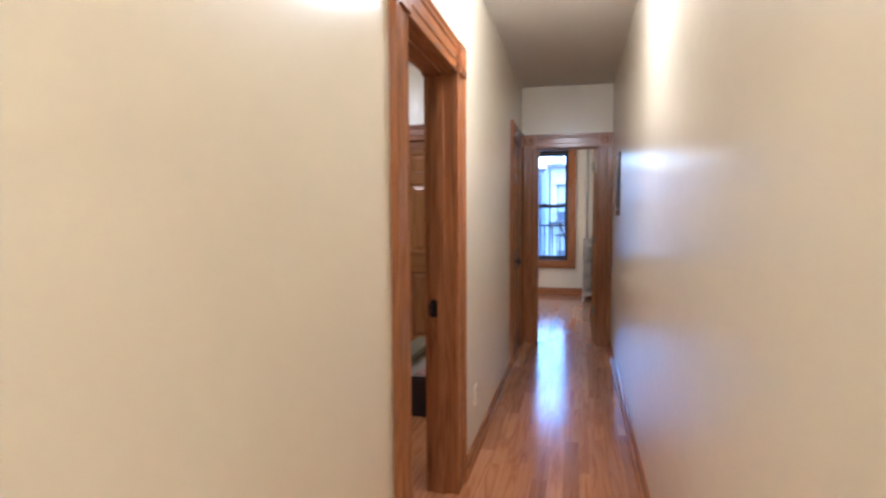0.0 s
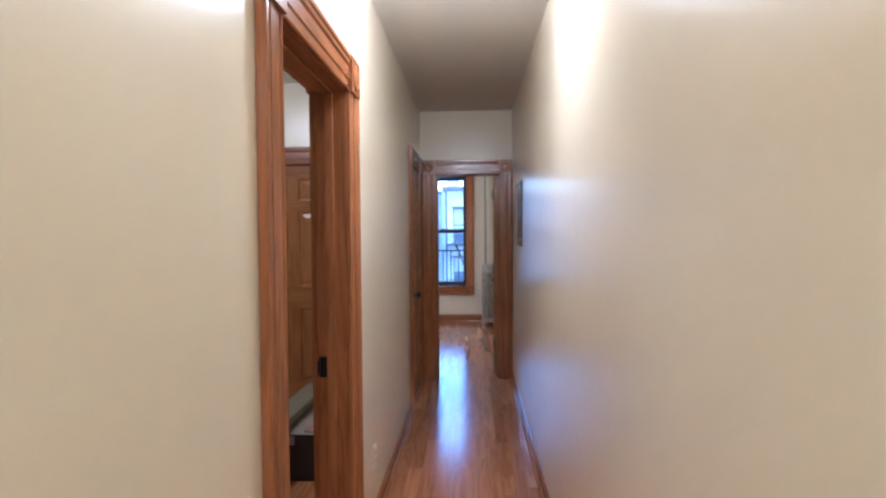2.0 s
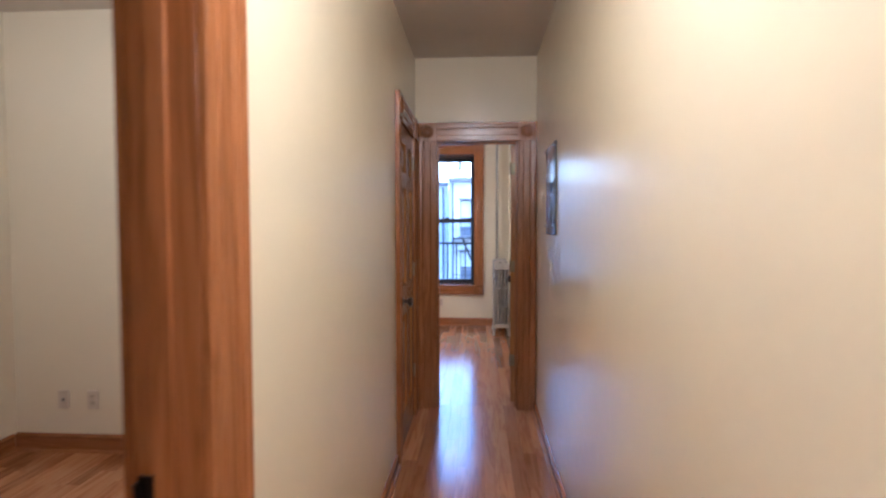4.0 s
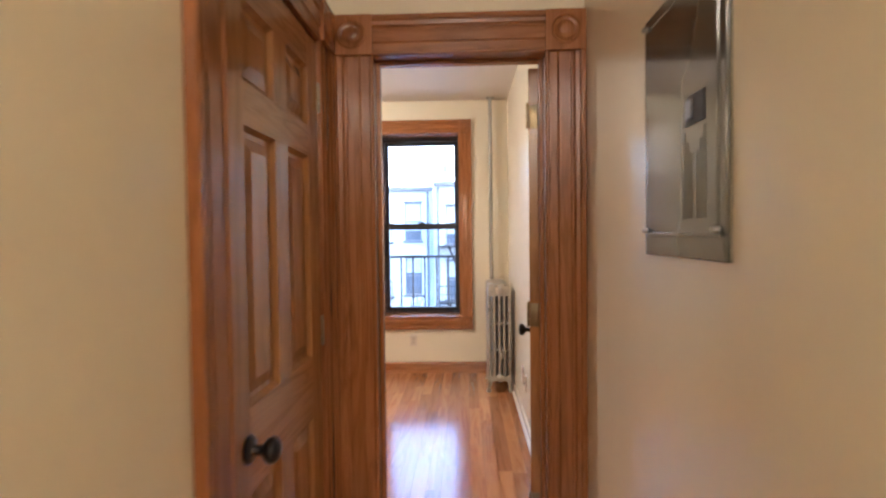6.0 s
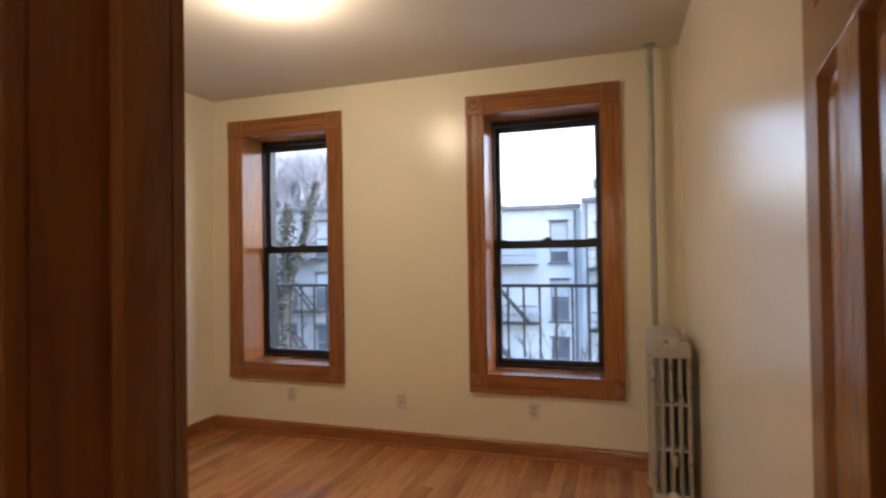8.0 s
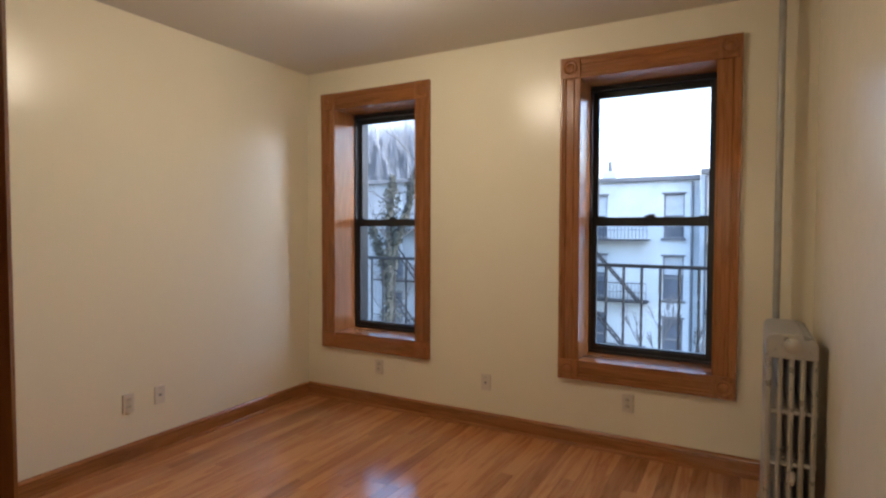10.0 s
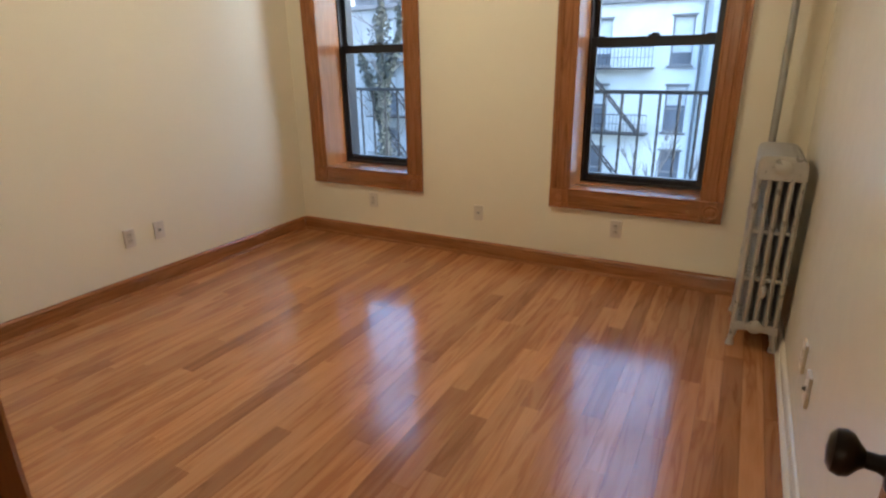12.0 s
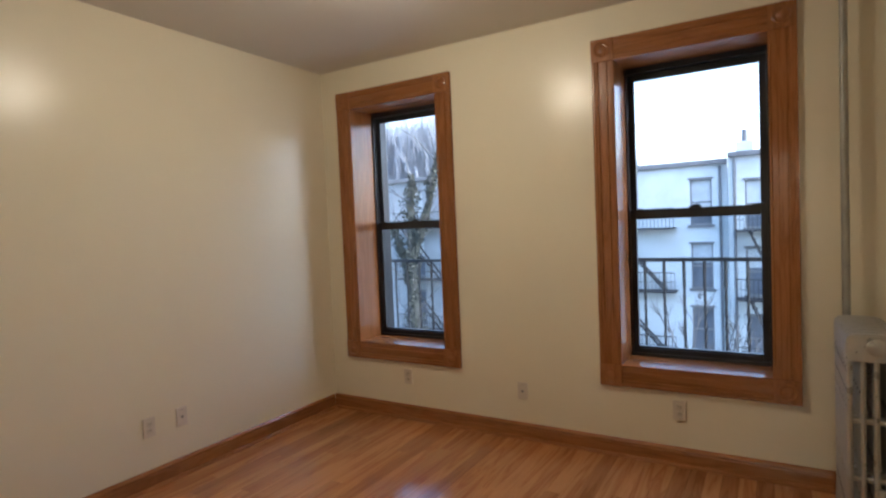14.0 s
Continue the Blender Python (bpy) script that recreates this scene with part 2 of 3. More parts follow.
structure("wall_hall_right", wall_bm(1, HR, HR + 0.15, BACK, 0.0, 0, RC), WALL, "glossy cream painted hall wall")
structure("wall_hall_left", wall_bm(1, HL, SX1, BACK, 0.0, 0, RC, [(D2[0] - j, D2[1] + j, 0, DH + j), (D3[0] - j, D3[1] + j, 0, DH + j)]), WALL,
          "cream hall wall with two doorways")
structure("wall_hall_back", wall_bm(0, BACK, BACK - 0.12, SX0 - 0.15, HR + 0.15, 0, RC), WALL, "plain cream wall closing the hall")
structure("wall_side_closet", wall_bm(0, SY1, SY1 + 0.11, SX0, SX1, 0, RC, [(D4[0] - j, D4[1] + j, 0, DH + j)]), WALL, "cream side room wall with a closet door")
structure("wall_side_left", wall_bm(1, SX0, SX0 - 0.15, SY0, SY1 + 0.11, 0, RC), WALL, "plain cream side room wall")
structure("wall_side_back", wall_bm(0, SY0, SY0 - 0.12, SX0, SX1, 0, RC), WALL, "plain cream side room wall")
structure("wall_closet_left", wall_bm(1, -1.9, -2.0, SY1 + 0.11, 0.0, 0, RC), WALL, "plain cream closet wall")
structure("ceiling_bedroom", box((RX0 - 0.15, RY0, RC), (RX1 + 0.15, RY1 + 0.42, RC + 0.1)), CEIL, "pale painted bedroom ceiling")
structure("ceiling_hall", box((HL, BACK, HC), (HR, 0.0, HC + 0.08)), CEIL, "pale painted hall ceiling")
structure("ceiling_side_room", box((SX0, SY0, SC), (SX1, SY1, SC + 0.06)), CEIL, "pale painted side room ceiling")
structure("roof_slab", box((RX0 - 0.3, BACK - 0.3, RC + 0.1), (RX1 + 0.3, RY1 + 0.3, RC + 0.2)), CEIL, "plain slab over the rooms")

# ---- trim: casings, corner blocks, baseboards ----
CASE_W = 0.131


def casing_profile(w):
    """Flat board with a bead at the inner edge, two flutes and a thicker back band at the outer edge."""
    return [(0, 0), (0, 0.014), (0.004, 0.018), (0.010, 0.018), (0.014, 0.013), (w * 0.30, 0.013), (w * 0.33, 0.018), (w * 0.62, 0.018),
            (w * 0.65, 0.013), (w * 0.70, 0.013), (w * 0.74, 0.020), (w - 0.022, 0.021), (w - 0.018, 0.027), (w - 0.003, 0.027), (w, 0.023), (w, 0)]


def corner_block(parent, m, w):
    """A square block with a turned rosette; local x, y in its face, z out of the wall."""
    blk = box((0, 0, 0), (w, w, 0.030), 0.002)
    bmesh.ops.transform(blk, matrix=m, verts=blk.verts)
    ob = part("corner_block", blk, TRIM[2], parent)
    c = m @ Matrix.Translation((w / 2, w / 2, 0.030))
    ring = bmesh.new()
    r = w * 0.36
    lathe(ring, [(r, -0.004), (r, 0.003), (r * 0.86, 0.006), (r * 0.74, 0.002), (r * 0.58, 0.0015), (r * 0.46, 0.006), (r * 0.2, 0.008), (0.002, 0.008)], c, 28)
    part("rosette", ring, TRIM[2], ob, smooth=True)


def casing(parent, o, u, n, u0, u1, z0, z1, w=CASE_W, window=False, w_left=0, w_right=0):
    """Trim round an opening in the wall face through o; u runs along the wall and n out of it."""
    o, u, n, up = Vector(o), Vector(u), Vector(n), Vector((0, 0, 1))
    wl_, wr_ = w_left or w, w_right or w
    ax = 0 if abs(u.x) > 0.5 else 1
    start = z0
    part("casing_side", extrusion(casing_profile(wl_), z1 - start, basis(o + u * u0 + up * start, -u, n, up)), TRIM[2], parent)
    part("casing_side", extrusion(casing_profile(wr_), z1 - start, basis(o + u * u1 + up * start, u, n, up)), TRIM[2], parent)
    part("casing_head", extrusion(casing_profile(w), u1 - u0, basis(o + u * u0 + up * z1, up, n, u)), TRIM[ax], parent)
    corner_block(parent, basis(o + u * (u0 - wl_) + up * z1, u * (wl_ / w), up, n), w)
    corner_block(parent, basis(o + u * u1 + up * z1, u * (wr_ / w), up, n), w)
    if window:
        part("casing_apron", extrusion(casing_profile(w), u1 - u0, basis(o + u * u0 + up * z0, -up, n, u)), TRIM[ax], parent)
        corner_block(parent, basis(o + u * (u0 - wl_) + up * (z0 - w), u, up, n), w)
        corner_block(parent, basis(o + u * u1 + up * (z0 - w), u, up, n), w)


def jambs(parent, o, u, n, u0, u1, z1, depth, stop_at):
    """Boards that line a doorway, with a door stop; depth runs against n from the face through o."""
    o, u, n, up = Vector(o), Vector(u), Vector(n), Vector((0, 0, 1))
    m = basis(o, u, -n, up)
    ax = 0 if abs(u.x) > 0.5 else 1
    for name, a, b, mat in (("jamb", (u0 - JT, 0.0, 0), (u0, depth, z1), TRIM[2]), ("jamb", (u1, 0.0, 0), (u1 + JT, depth, z1), TRIM[2]),
                            ("head_jamb", (u0 - JT, 0.0, z1), (u1 + JT, depth, z1 + JT), TRIM[ax]),
                            ("door_stop", (u0, stop_at, 0), (u0 + 0.012, stop_at + 0.035, z1), TRIM[2]), ("door_stop", (u1 - 0.012, stop_at, 0), (u1, stop_at + 0.035, z1), TRIM[2]),
                            ("door_stop", (u0 + 0.012, stop_at, z1 - 0.012), (u1 - 0.012, stop_at + 0.035, z1), TRIM[ax])):
        bm = box(a, b, 0.0012)
        bmesh.ops.transform(bm, matrix=m, verts=bm.verts)
        part(name, bm, mat, parent)


def doorway(name, label):
    return empty(name, Matrix.Identity(4), label, "door frame", kind="structure")


e = 0.0015
frame_1 = doorway("doorway_trim_bedroom", "fluted varnished oak casing with rosette blocks around the bedroom doorway")
casing(frame_1, (0, -e, 0), (1, 0, 0), (0, -1, 0), D1[0], D1[1], 0, DH, 0.140, w_left=0.150)
jambs(frame_1, (0, 0, 0), (1, 0, 0), (0, -1, 0), D1[0], D1[1], DH, RY0, 0.060)
casing(frame_1, (0, RY0 + e, 0), (1, 0, 0), (0, 1, 0), D1[0], D1[1], 0, DH, 0.138)
frame_2 = doorway("doorway_trim_side_room", "varnished oak casing with rosette blocks around the side room doorway")
casing(frame_2, (HL + e, 0, 0), (0, 1, 0), (1, 0, 0), D2[0], D2[1], 0, DH, 0.145)
jambs(frame_2, (HL, 0, 0), (0, 1, 0), (1, 0, 0), D2[0], D2[1], DH, HL - SX1, 0.05)
casing(frame_2, (SX1 - e, 0, 0), (0, 1, 0), (-1, 0, 0), D2[0], D2[1], 0, DH, 0.138)
strike = box((-0.400, D2[1] - 0.003, 0.875), (-0.352, D2[1] + 0.001, 0.960), 0.001)
strike = part("strike_plate", strike, BRONZE, frame_2, "black metal strike plate")
part("strike_lip", box((-0.404, D2[1] - 0.012, 0.887), (-0.396, D2[1] + 0.001, 0.948), 0.001), BRONZE, strike)
frame_3 = doorway("doorway_trim_hall_closet", "varnished oak casing around the hall closet door")
casing(frame_3, (HL + e, 0, 0), (0, 1, 0), (1, 0, 0), D3[0], D3[1], 0, DH, 0.140, w_right=0.145)
jambs(frame_3, (HL, 0, 0), (0, 1, 0), (1, 0, 0), D3[0], D3[1], DH, HL - SX1, 0.050)
frame_4 = doorway("doorway_trim_side_closet", "varnished oak casing around the side room closet door")
casing(frame_4, (0, SY1 - e, 0), (1, 0, 0), (0, -1, 0), D4[0], D4[1], 0, DH, 0.145)
jambs(frame_4, (0, SY1, 0), (1, 0, 0), (0, -1, 0), D4[0], D4[1], DH, 0.11, 0.060)

BASE = [(0, 0), (0, 0.013), (0.076, 0.013), (0.083, 0.010), (0.089, 0.016), (0.099, 0.013), (0.109, 0.006), (0.111, 0)]
LOW = [(0, 0), (0, 0.014), (0.060, 0.014), (0.070, 0.008), (0.074, 0)]


def baseboard(o, u, n, length, profile=BASE, material=None, shoe=True, label="varnished oak baseboard along the wall"):
    o, u, n, up = Vector(o), Vector(u), Vector(n), Vector((0, 0, 1))
    ax = 0 if abs(u.x) > 0.5 else 1
    mat = material or TRIM[ax]
    ob = empty("baseboard", Matrix.Identity(4), label, "baseboard", kind="structure")
    part("board", extrusion(profile, length, basis(o + n * 0.001, up, n, u)), mat, ob)
    if shoe:
        quarter = [(0, 0.013), (0, 0.030)] + [(0.017 * math.sin(a), 0.013 + 0.017 * math.cos(a)) for a in (0.4, 0.8, 1.2, 1.57)]
        part("shoe_moulding", extrusion(quarter, length, basis(o + n * 0.001, up, n, u)), mat, ob)


baseboard((RX0, RY1, 0), (1, 0, 0), (0, -1, 0), RX1 - RX0)
baseboard((RX0, RY0, 0), (0, 1, 0), (1, 0, 0), RY1 - RY0 - 0.03)
baseboard((RX1, RY0 + 0.03, 0), (0, 1, 0), (-1, 0, 0), RY1 - RY0 - 0.06, LOW, WHITEPAINT, True, "low cream painted baseboard along the wall")
baseboard((RX0 + 0.03, RY0, 0), (1, 0, 0), (0, 1, 0), D1[0] - 0.140 - RX0 - 0.03)
baseboard((HL, BACK, 0), (0, 1, 0), (1, 0, 0), D2[0] - 0.147 - BACK, LOW)
baseboard((HL, D2[1] + 0.147, 0), (0, 1, 0), (1, 0, 0), D3[0] - 0.142 - D2[1] - 0.147, LOW)
baseboard((HR, BACK, 0), (0, 1, 0), (-1, 0, 0), -0.03 - BACK, LOW)
baseboard((SX0, SY1, 0), (1, 0, 0), (0, -1, 0), D4[0] - 0.147 - SX0)
baseboard((SX0, SY0, 0), (0, 1, 0), (1, 0, 0), SY1 - SY0 - 0.03)
baseboard((D4[1] + 0.147, SY1, 0), (1, 0, 0), (0, -1, 0), SX1 - D4[1] - 0.147)


# ---- windows ----
def sash(parent, name, x0, x1, z0, z1, y, bottom=0.045, top=0.03, glass=None):
    """A black aluminium sash of four rails with its pane."""
    s = 0.036
    ob = part(name, box((x0, y, z0), (x0 + s, y + 0.03, z1), 0.002), BLACK, parent, "black window sash")
    part("stile", box((x1 - s, y, z0), (x1, y + 0.03, z1), 0.002), BLACK, ob)
    part("rail", box((x0 + s, y, z0), (x1 - s, y + 0.03, z0 + bottom), 0.002), BLACK, ob)
    part("rail", box((x0 + s, y, z1 - top), (x1 - s, y + 0.03, z1), 0.002), BLACK, ob)
    pane = part("pane", box((x0 + s - 0.004, y + 0.013, z0 + bottom - 0.004), (x1 - s + 0.004, y + 0.017, z1 - top + 0.004)), glass or GLASS, ob, "slightly dusty window glass" if glass else "clear window glass")
    pane.visible_shadow = False
    return ob


def window(name, x0, x1):
    z0, z1 = WZ
    w = empty(name, Matrix.Identity(4), "black double-hung sash window in a wide oak casing", "window", kind="structure")
    casing(w, (0, RY1 - e, 0), (1, 0, 0), (0, -1, 0), x0, x1, z0, z1, CASE_W, window=True)
    y1 = RY1 + 0.25
    for nm, a, b, mat in (("jamb", (x0 - JT, RY1, z0 - JT), (x0, y1, z1 + JT), TRIM[2]), ("jamb", (x1, RY1, z0 - JT), (x1 + JT, y1, z1 + JT), TRIM[2]),
                          ("head_jamb", (x0, RY1, z1), (x1, y1, z1 + JT), TRIM[0]), ("window_stool", (x0, RY1, z0 - JT), (x1, y1, z0), TRIM[0])):
        part(nm, box(a, b, 0.001), mat, w)
    f = 0.012
    # deepened past the sashes so its black hides the sky-lit outer reveal
    y2 = y1 + 0.178
    for nm, a, b in (("frame_side", (x0 - JT, y1, z0 - JT), (x0 + f, y2, z1 + JT)), ("frame_side", (x1 - f, y1, z0 - JT), (x1 + JT, y2, z1 + JT)),
                     ("frame_head", (x0 + f, y1, z1 - 0.035), (x1 - f, y2, z1 + JT)), ("frame_sill", (x0 + f, y1, z0 - JT), (x1 - f, y2, z0 + 0.018))):
        part(nm, box(a, b, 0.002), BLACK, w, "black painted window frame")
    meet = 1.473
    lower = sash(w, "lower_sash", x0 + f, x1 - f, z0 + 0.018, meet + 0.030, y1 + 0.012, 0.045, 0.060, DUSTY)
    sash(w, "upper_sash", x0 + f, x1 - f, meet - 0.028, z1 - 0.035, y1 + 0.048, 0.058, 0.040)
    xm = (x0 + x1) / 2
    lock = box((xm - 0.035, y1 + 0.006, meet + 0.030), (xm + 0.035, y1 + 0.036, meet + 0.042), 0.003)
    add_box(lock, (xm - 0.012, y1 + 0.001, meet + 0.040), (xm + 0.028, y1 + 0.014, meet + 0.050), 0.003)
    part("sash_lock", lock, BLACK, lower)
    for xx in (x0 + f + 0.06, x1 - f - 0.06):
        part("tilt_latch", box((xx - 0.025, y1 + 0.008, meet + 0.030), (xx + 0.025, y1 + 0.034, meet + 0.038), 0.002), BLACK, lower)
    part("lift_rail", box((x0 + f + 0.05, y1 + 0.000, z0 + 0.043), (x1 - f - 0.05, y1 + 0.014, z0 + 0.051), 0.002), BLACK, lower)
    return w


window("window_1", *W1)
window("window_2", *W2)


# ---- doors ----
def knob_bm(m):
    bm = bmesh.new()
    lathe(bm, [(0.031, 0), (0.031, 0.004), (0.026, 0.009), (0.013, 0.011), (0.0105, 0.018), (0.0105, 0.030), (0.016, 0.036), (0.0255, 0.043),
               (0.029, 0.052), (0.0265, 0.061), (0.018, 0.067), (0.002, 0.069)], m, 24)
    return bm


def door_leaf(name, w, m, label, kind="structure", kx=0.070):
    """A six-panel oak door. Local x runs from the free edge to the hinge edge, y through its thickness with the face at 0, z up."""
    d = empty(name, m, label, "door", kind=kind)
    t, z0, h = 0.038, 0.008, 2.022
    stile, mid = 0.108, 0.100
    rails = [(z0, 0.215), (0.830, 1.020), (1.640, 1.735), (1.915, h)]
    part("stile", box((0, 0, z0), (stile, t, h), 0.0015), DOOR[2], d)
    part("stile", box((w - stile, 0, z0), (w, t, h), 0.0015), DOOR[2], d)
    c0, c1 = w / 2 - mid / 2, w / 2 + mid / 2
    for a, b in rails:
        part("rail", box((stile, 0, a), (w - stile, t, b), 0.0008), DOOR[0], d)
    for (_, a), (b, _) in zip(rails, rails[1:]):
        part("mullion", box((c0, 0, a), (c1, t, b), 0.0008), DOOR[2], d)
        for x0, x1 in ((stile, c0), (c1, w - stile)):
            bm = bmesh.new()
            for side in (0, 1):
                loops = []
                for inset, depth in ((0.0, 0.001), (0.009, 0.0145), (0.020, 0.016), (0.050, 0.006)):
                    y = depth if side == 0 else t - depth
                    loops.append([bm.verts.new(c) for c in ((x0 + inset, y, a + inset), (x1 - inset, y, a + inset), (x1 - inset, y, b - inset), (x0 + inset, y, b - inset))])
                for p, q in zip(loops, loops[1:]):
                    for i in range(4):
                        bm.faces.new((p[i], p[(i + 1) % 4], q[(i + 1) % 4], q[i]))
                bm.faces.new(loops[-1])
            part("panel", bm, DOOR[2], d)
    for y, rx in ((0, 90), (t, -90)):
        part("door_knob", knob_bm(pose(kx, y, 0.93, rx)), BRONZE, d, "dark bronze door knob", smooth=True)
    part("latch_plate", box((-0.0015, 0.006, 0.900), (0.001, t - 0.006, 0.960), 0.0005), STEEL, d, "steel latch plate")
    for z in (0.34, 1.08, 1.84):
        hinge = bmesh.new()
        add_box(hinge, (w - 0.001, 0.003, z - 0.045), (w + 0.002, t - 0.004, z + 0.045), 0.0005)
        for k in range(3):
            lathe(hinge, [(0.0062, -0.014), (0.0062, 0.014)], Matrix.Translation((w + 0.002, -0.004, z - 0.030 + 0.030 * k)), 12)
        lathe(hinge, [(0.0045, 0.0), (0.0055, 0.006), (0.002, 0.010)], Matrix.Translation((w + 0.002, -0.004, z + 0.044)), 12)
        part("hinge", hinge, BRASS, d, "dull brass butt hinge", smooth=True)
    return d


# closet door in the hall, shut: its face looks along +x and the hinges are at the far end
door_leaf("door_1", D3[1] - D3[0] - 0.006, basis((HL + 0.004, D3[0] + 0.003, 0), (0, 1, 0), (-1, 0, 0), (0, 0, 1)), "shut six-panel varnished oak closet door in the hall", kx=0.095)
# bedroom door, open along the right wall
ang = radians(8.0)
ux, uy = math.sin(ang), math.cos(ang)
LW = D1[1] - D1[0] - 0.006
hinge_x, hinge_y = 0.446, 0.162
door_leaf("door_2", LW, basis((hinge_x + ux * LW, hinge_y + uy * LW, 0), (-ux, -uy, 0), (uy, -ux, 0), (0, 0, 1)), "six-panel oak door standing open along the bedroom wall")
# side room closet door, shut
door_leaf("door_3", D4[1] - D4[0] - 0.006, basis((D4[1] - 0.003, SY1 + 0.016, 0), (-1, 0, 0), (0, 1, 0), (0, 0, 1)), "shut six-panel golden oak closet door", kx=0.112)


# ---- fixtures ----
def outlet(m, label="cream duplex outlet plate on the wall", jack=False):
    """Local x across, z up, y out of the wall."""
    o = empty("wall_outlet", m, label, "outlet", "wall outlets")
    part("cover_plate", box((-0.035, 0, -0.057), (0.035, 0.012, 0.057), 0.003), PLATE, o)
    if jack:
        part("jack", lathe(bmesh.new(), [(0.009, 0), (0.009, 0.004), (0.005, 0.004), (0.005, 0.010), (0.001, 0.010)], pose(0, 0.012, 0, -90), 16), STEEL, o, "small metal jack")
    else:
        for z in (-0.020, 0.020):
            face = part("receptacle", box((-0.0165, 0.006, z - 0.0145), (0.0165, 0.0140, z + 0.0145), 0.002), RECEPT, o)
            for x, hh in ((-0.006, 0.005), (0.006, 0.004)):
                part("slot", box((x - 0.0016, 0.0130, z - hh + 0.003), (x + 0.0016, 0.0144, z + hh + 0.003)), SLOT, face)
    part("screw", lathe(bmesh.new(), [(0.003, 0), (0.003, 0.0012), (0.0005, 0.0018)], pose(0, 0.012, 0, -90) if not jack else pose(0, 0.012, 0.042, -90), 10), STEEL, o)
    return o


for x, jk in ((-2.24, False), (-1.310, True), (-0.334, False)):
    outlet(pose(x, RY1, 0.327, 0, 0, 180), jack=jk)
outlet(pose(RX0, 1.947, 0.359, 0, 0, -90))
outlet(pose(RX0, 2.152, 0.359, 0, 0, -90), "cream jack plate on the wall", True)
outlet(pose(RX1, 2.18, 0.335, 0, 0, 90))
outlet(pose(RX1, 1.97, 0.318, 0, 0, 90), "cream jack plate on the wall", True)
outlet(pose(HL, -2.715, 0.326, 0, 0, -90))
outlet(pose(-2.370, SY1, 0.328, 0, 0, 180), "cream jack plate on the wall", True)
outlet(pose(-2.182, SY1, 0.328, 0, 0, 180))


def breaker_panel():
    """Local x along the wall towards the bedroom, z up, y out of the wall."""
    p = empty("breaker_panel", basis((HR, -1.075, 1.345), (0, 1, 0), (-1, 0, 0), (0, 0, 1)), "grey enamelled steel breaker panel set on the hall wall", "breaker panel")
    w, h = 0.395, 0.525
    rim = bmesh.new()
    for a, b in (((0, 0, 0), (w, 0.010, 0.045)), ((0, 0, h - 0.026), (w, 0.010, h)), ((0, 0, 0.045), (0.024, 0.010, h - 0.026)), ((w - 0.024, 0, 0.045), (w, 0.010, h - 0.026))):
        add_box(rim, a, b, 0.003)
    part("cover_frame", rim, PANEL, p)
    door = part("panel_door", box((0.026, 0.002, 0.047), (w - 0.026, 0.0125, h - 0.028), 0.002), PANEL, p, "grey steel panel door")
    for i, (x0, x1) in enumerate(((0.070, 0.165), (0.086, 0.149), (0.102, 0.133))):
        for xx in (x0, x1 - 0.006):
            part("pressed_rib", box((xx, 0.0115, 0.075), (xx + 0.006, 0.0145, 0.235 - 0.02 * i), 0.0007), PANEL, door)
    latch = part("latch", box((0.072, 0.011, 0.244), (0.154, 0.015, 0.298), 0.0015), SLOT, door, "black plastic latch")
    part("latch_slide", box((0.116, 0.0145, 0.254), (0.142, 0.019, 0.288), 0.0015), BLACK, latch)
    part("lower_lip", box((0.012, 0.009, 0.041), (w - 0.012, 0.0148, 0.050), 0.002), PANEL, p)
    for x, z in ((0.022, 0.054), (w - 0.022, 0.054), (0.022, h - 0.022), (w - 0.022, h - 0.022)):
        part("screw", lathe(bmesh.new(), [(0.006, 0), (0.006, 0.010), (0.004, 0.0125), (0.0005, 0.013)], pose(x, 0.011, z, -90), 12), STEEL, p, "bright screw", smooth=True)


breaker_panel()


def ceiling_lamp(place, zc, label):
    p = empty("ceiling_lamp", pose(place[0], place[1], zc), label, "ceiling lamp", "flush ceiling lamps")
    part("canopy", lathe(bmesh.new(), [(0.120, 0), (0.120, -0.010), (0.112, -0.022), (0.095, -0.026)], Matrix.Identity(4), 36), BRASS, p, "brass canopy ring", smooth=True)
    part("glass_dome", lathe(bmesh.new(), [(0.100, -0.026)] + [(0.100 * math.cos(a), -0.030 - 0.085 * math.sin(a)) for a in (0.25, 0.55, 0.85, 1.15, 1.4, 1.55)], Matrix.Identity(4), 36), DOME, p, "lit opal glass dome", smooth=True)


# the last dome is the fixture of the added, unseen fill lamp
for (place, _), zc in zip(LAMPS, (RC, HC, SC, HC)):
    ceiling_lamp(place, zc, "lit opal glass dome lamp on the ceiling")


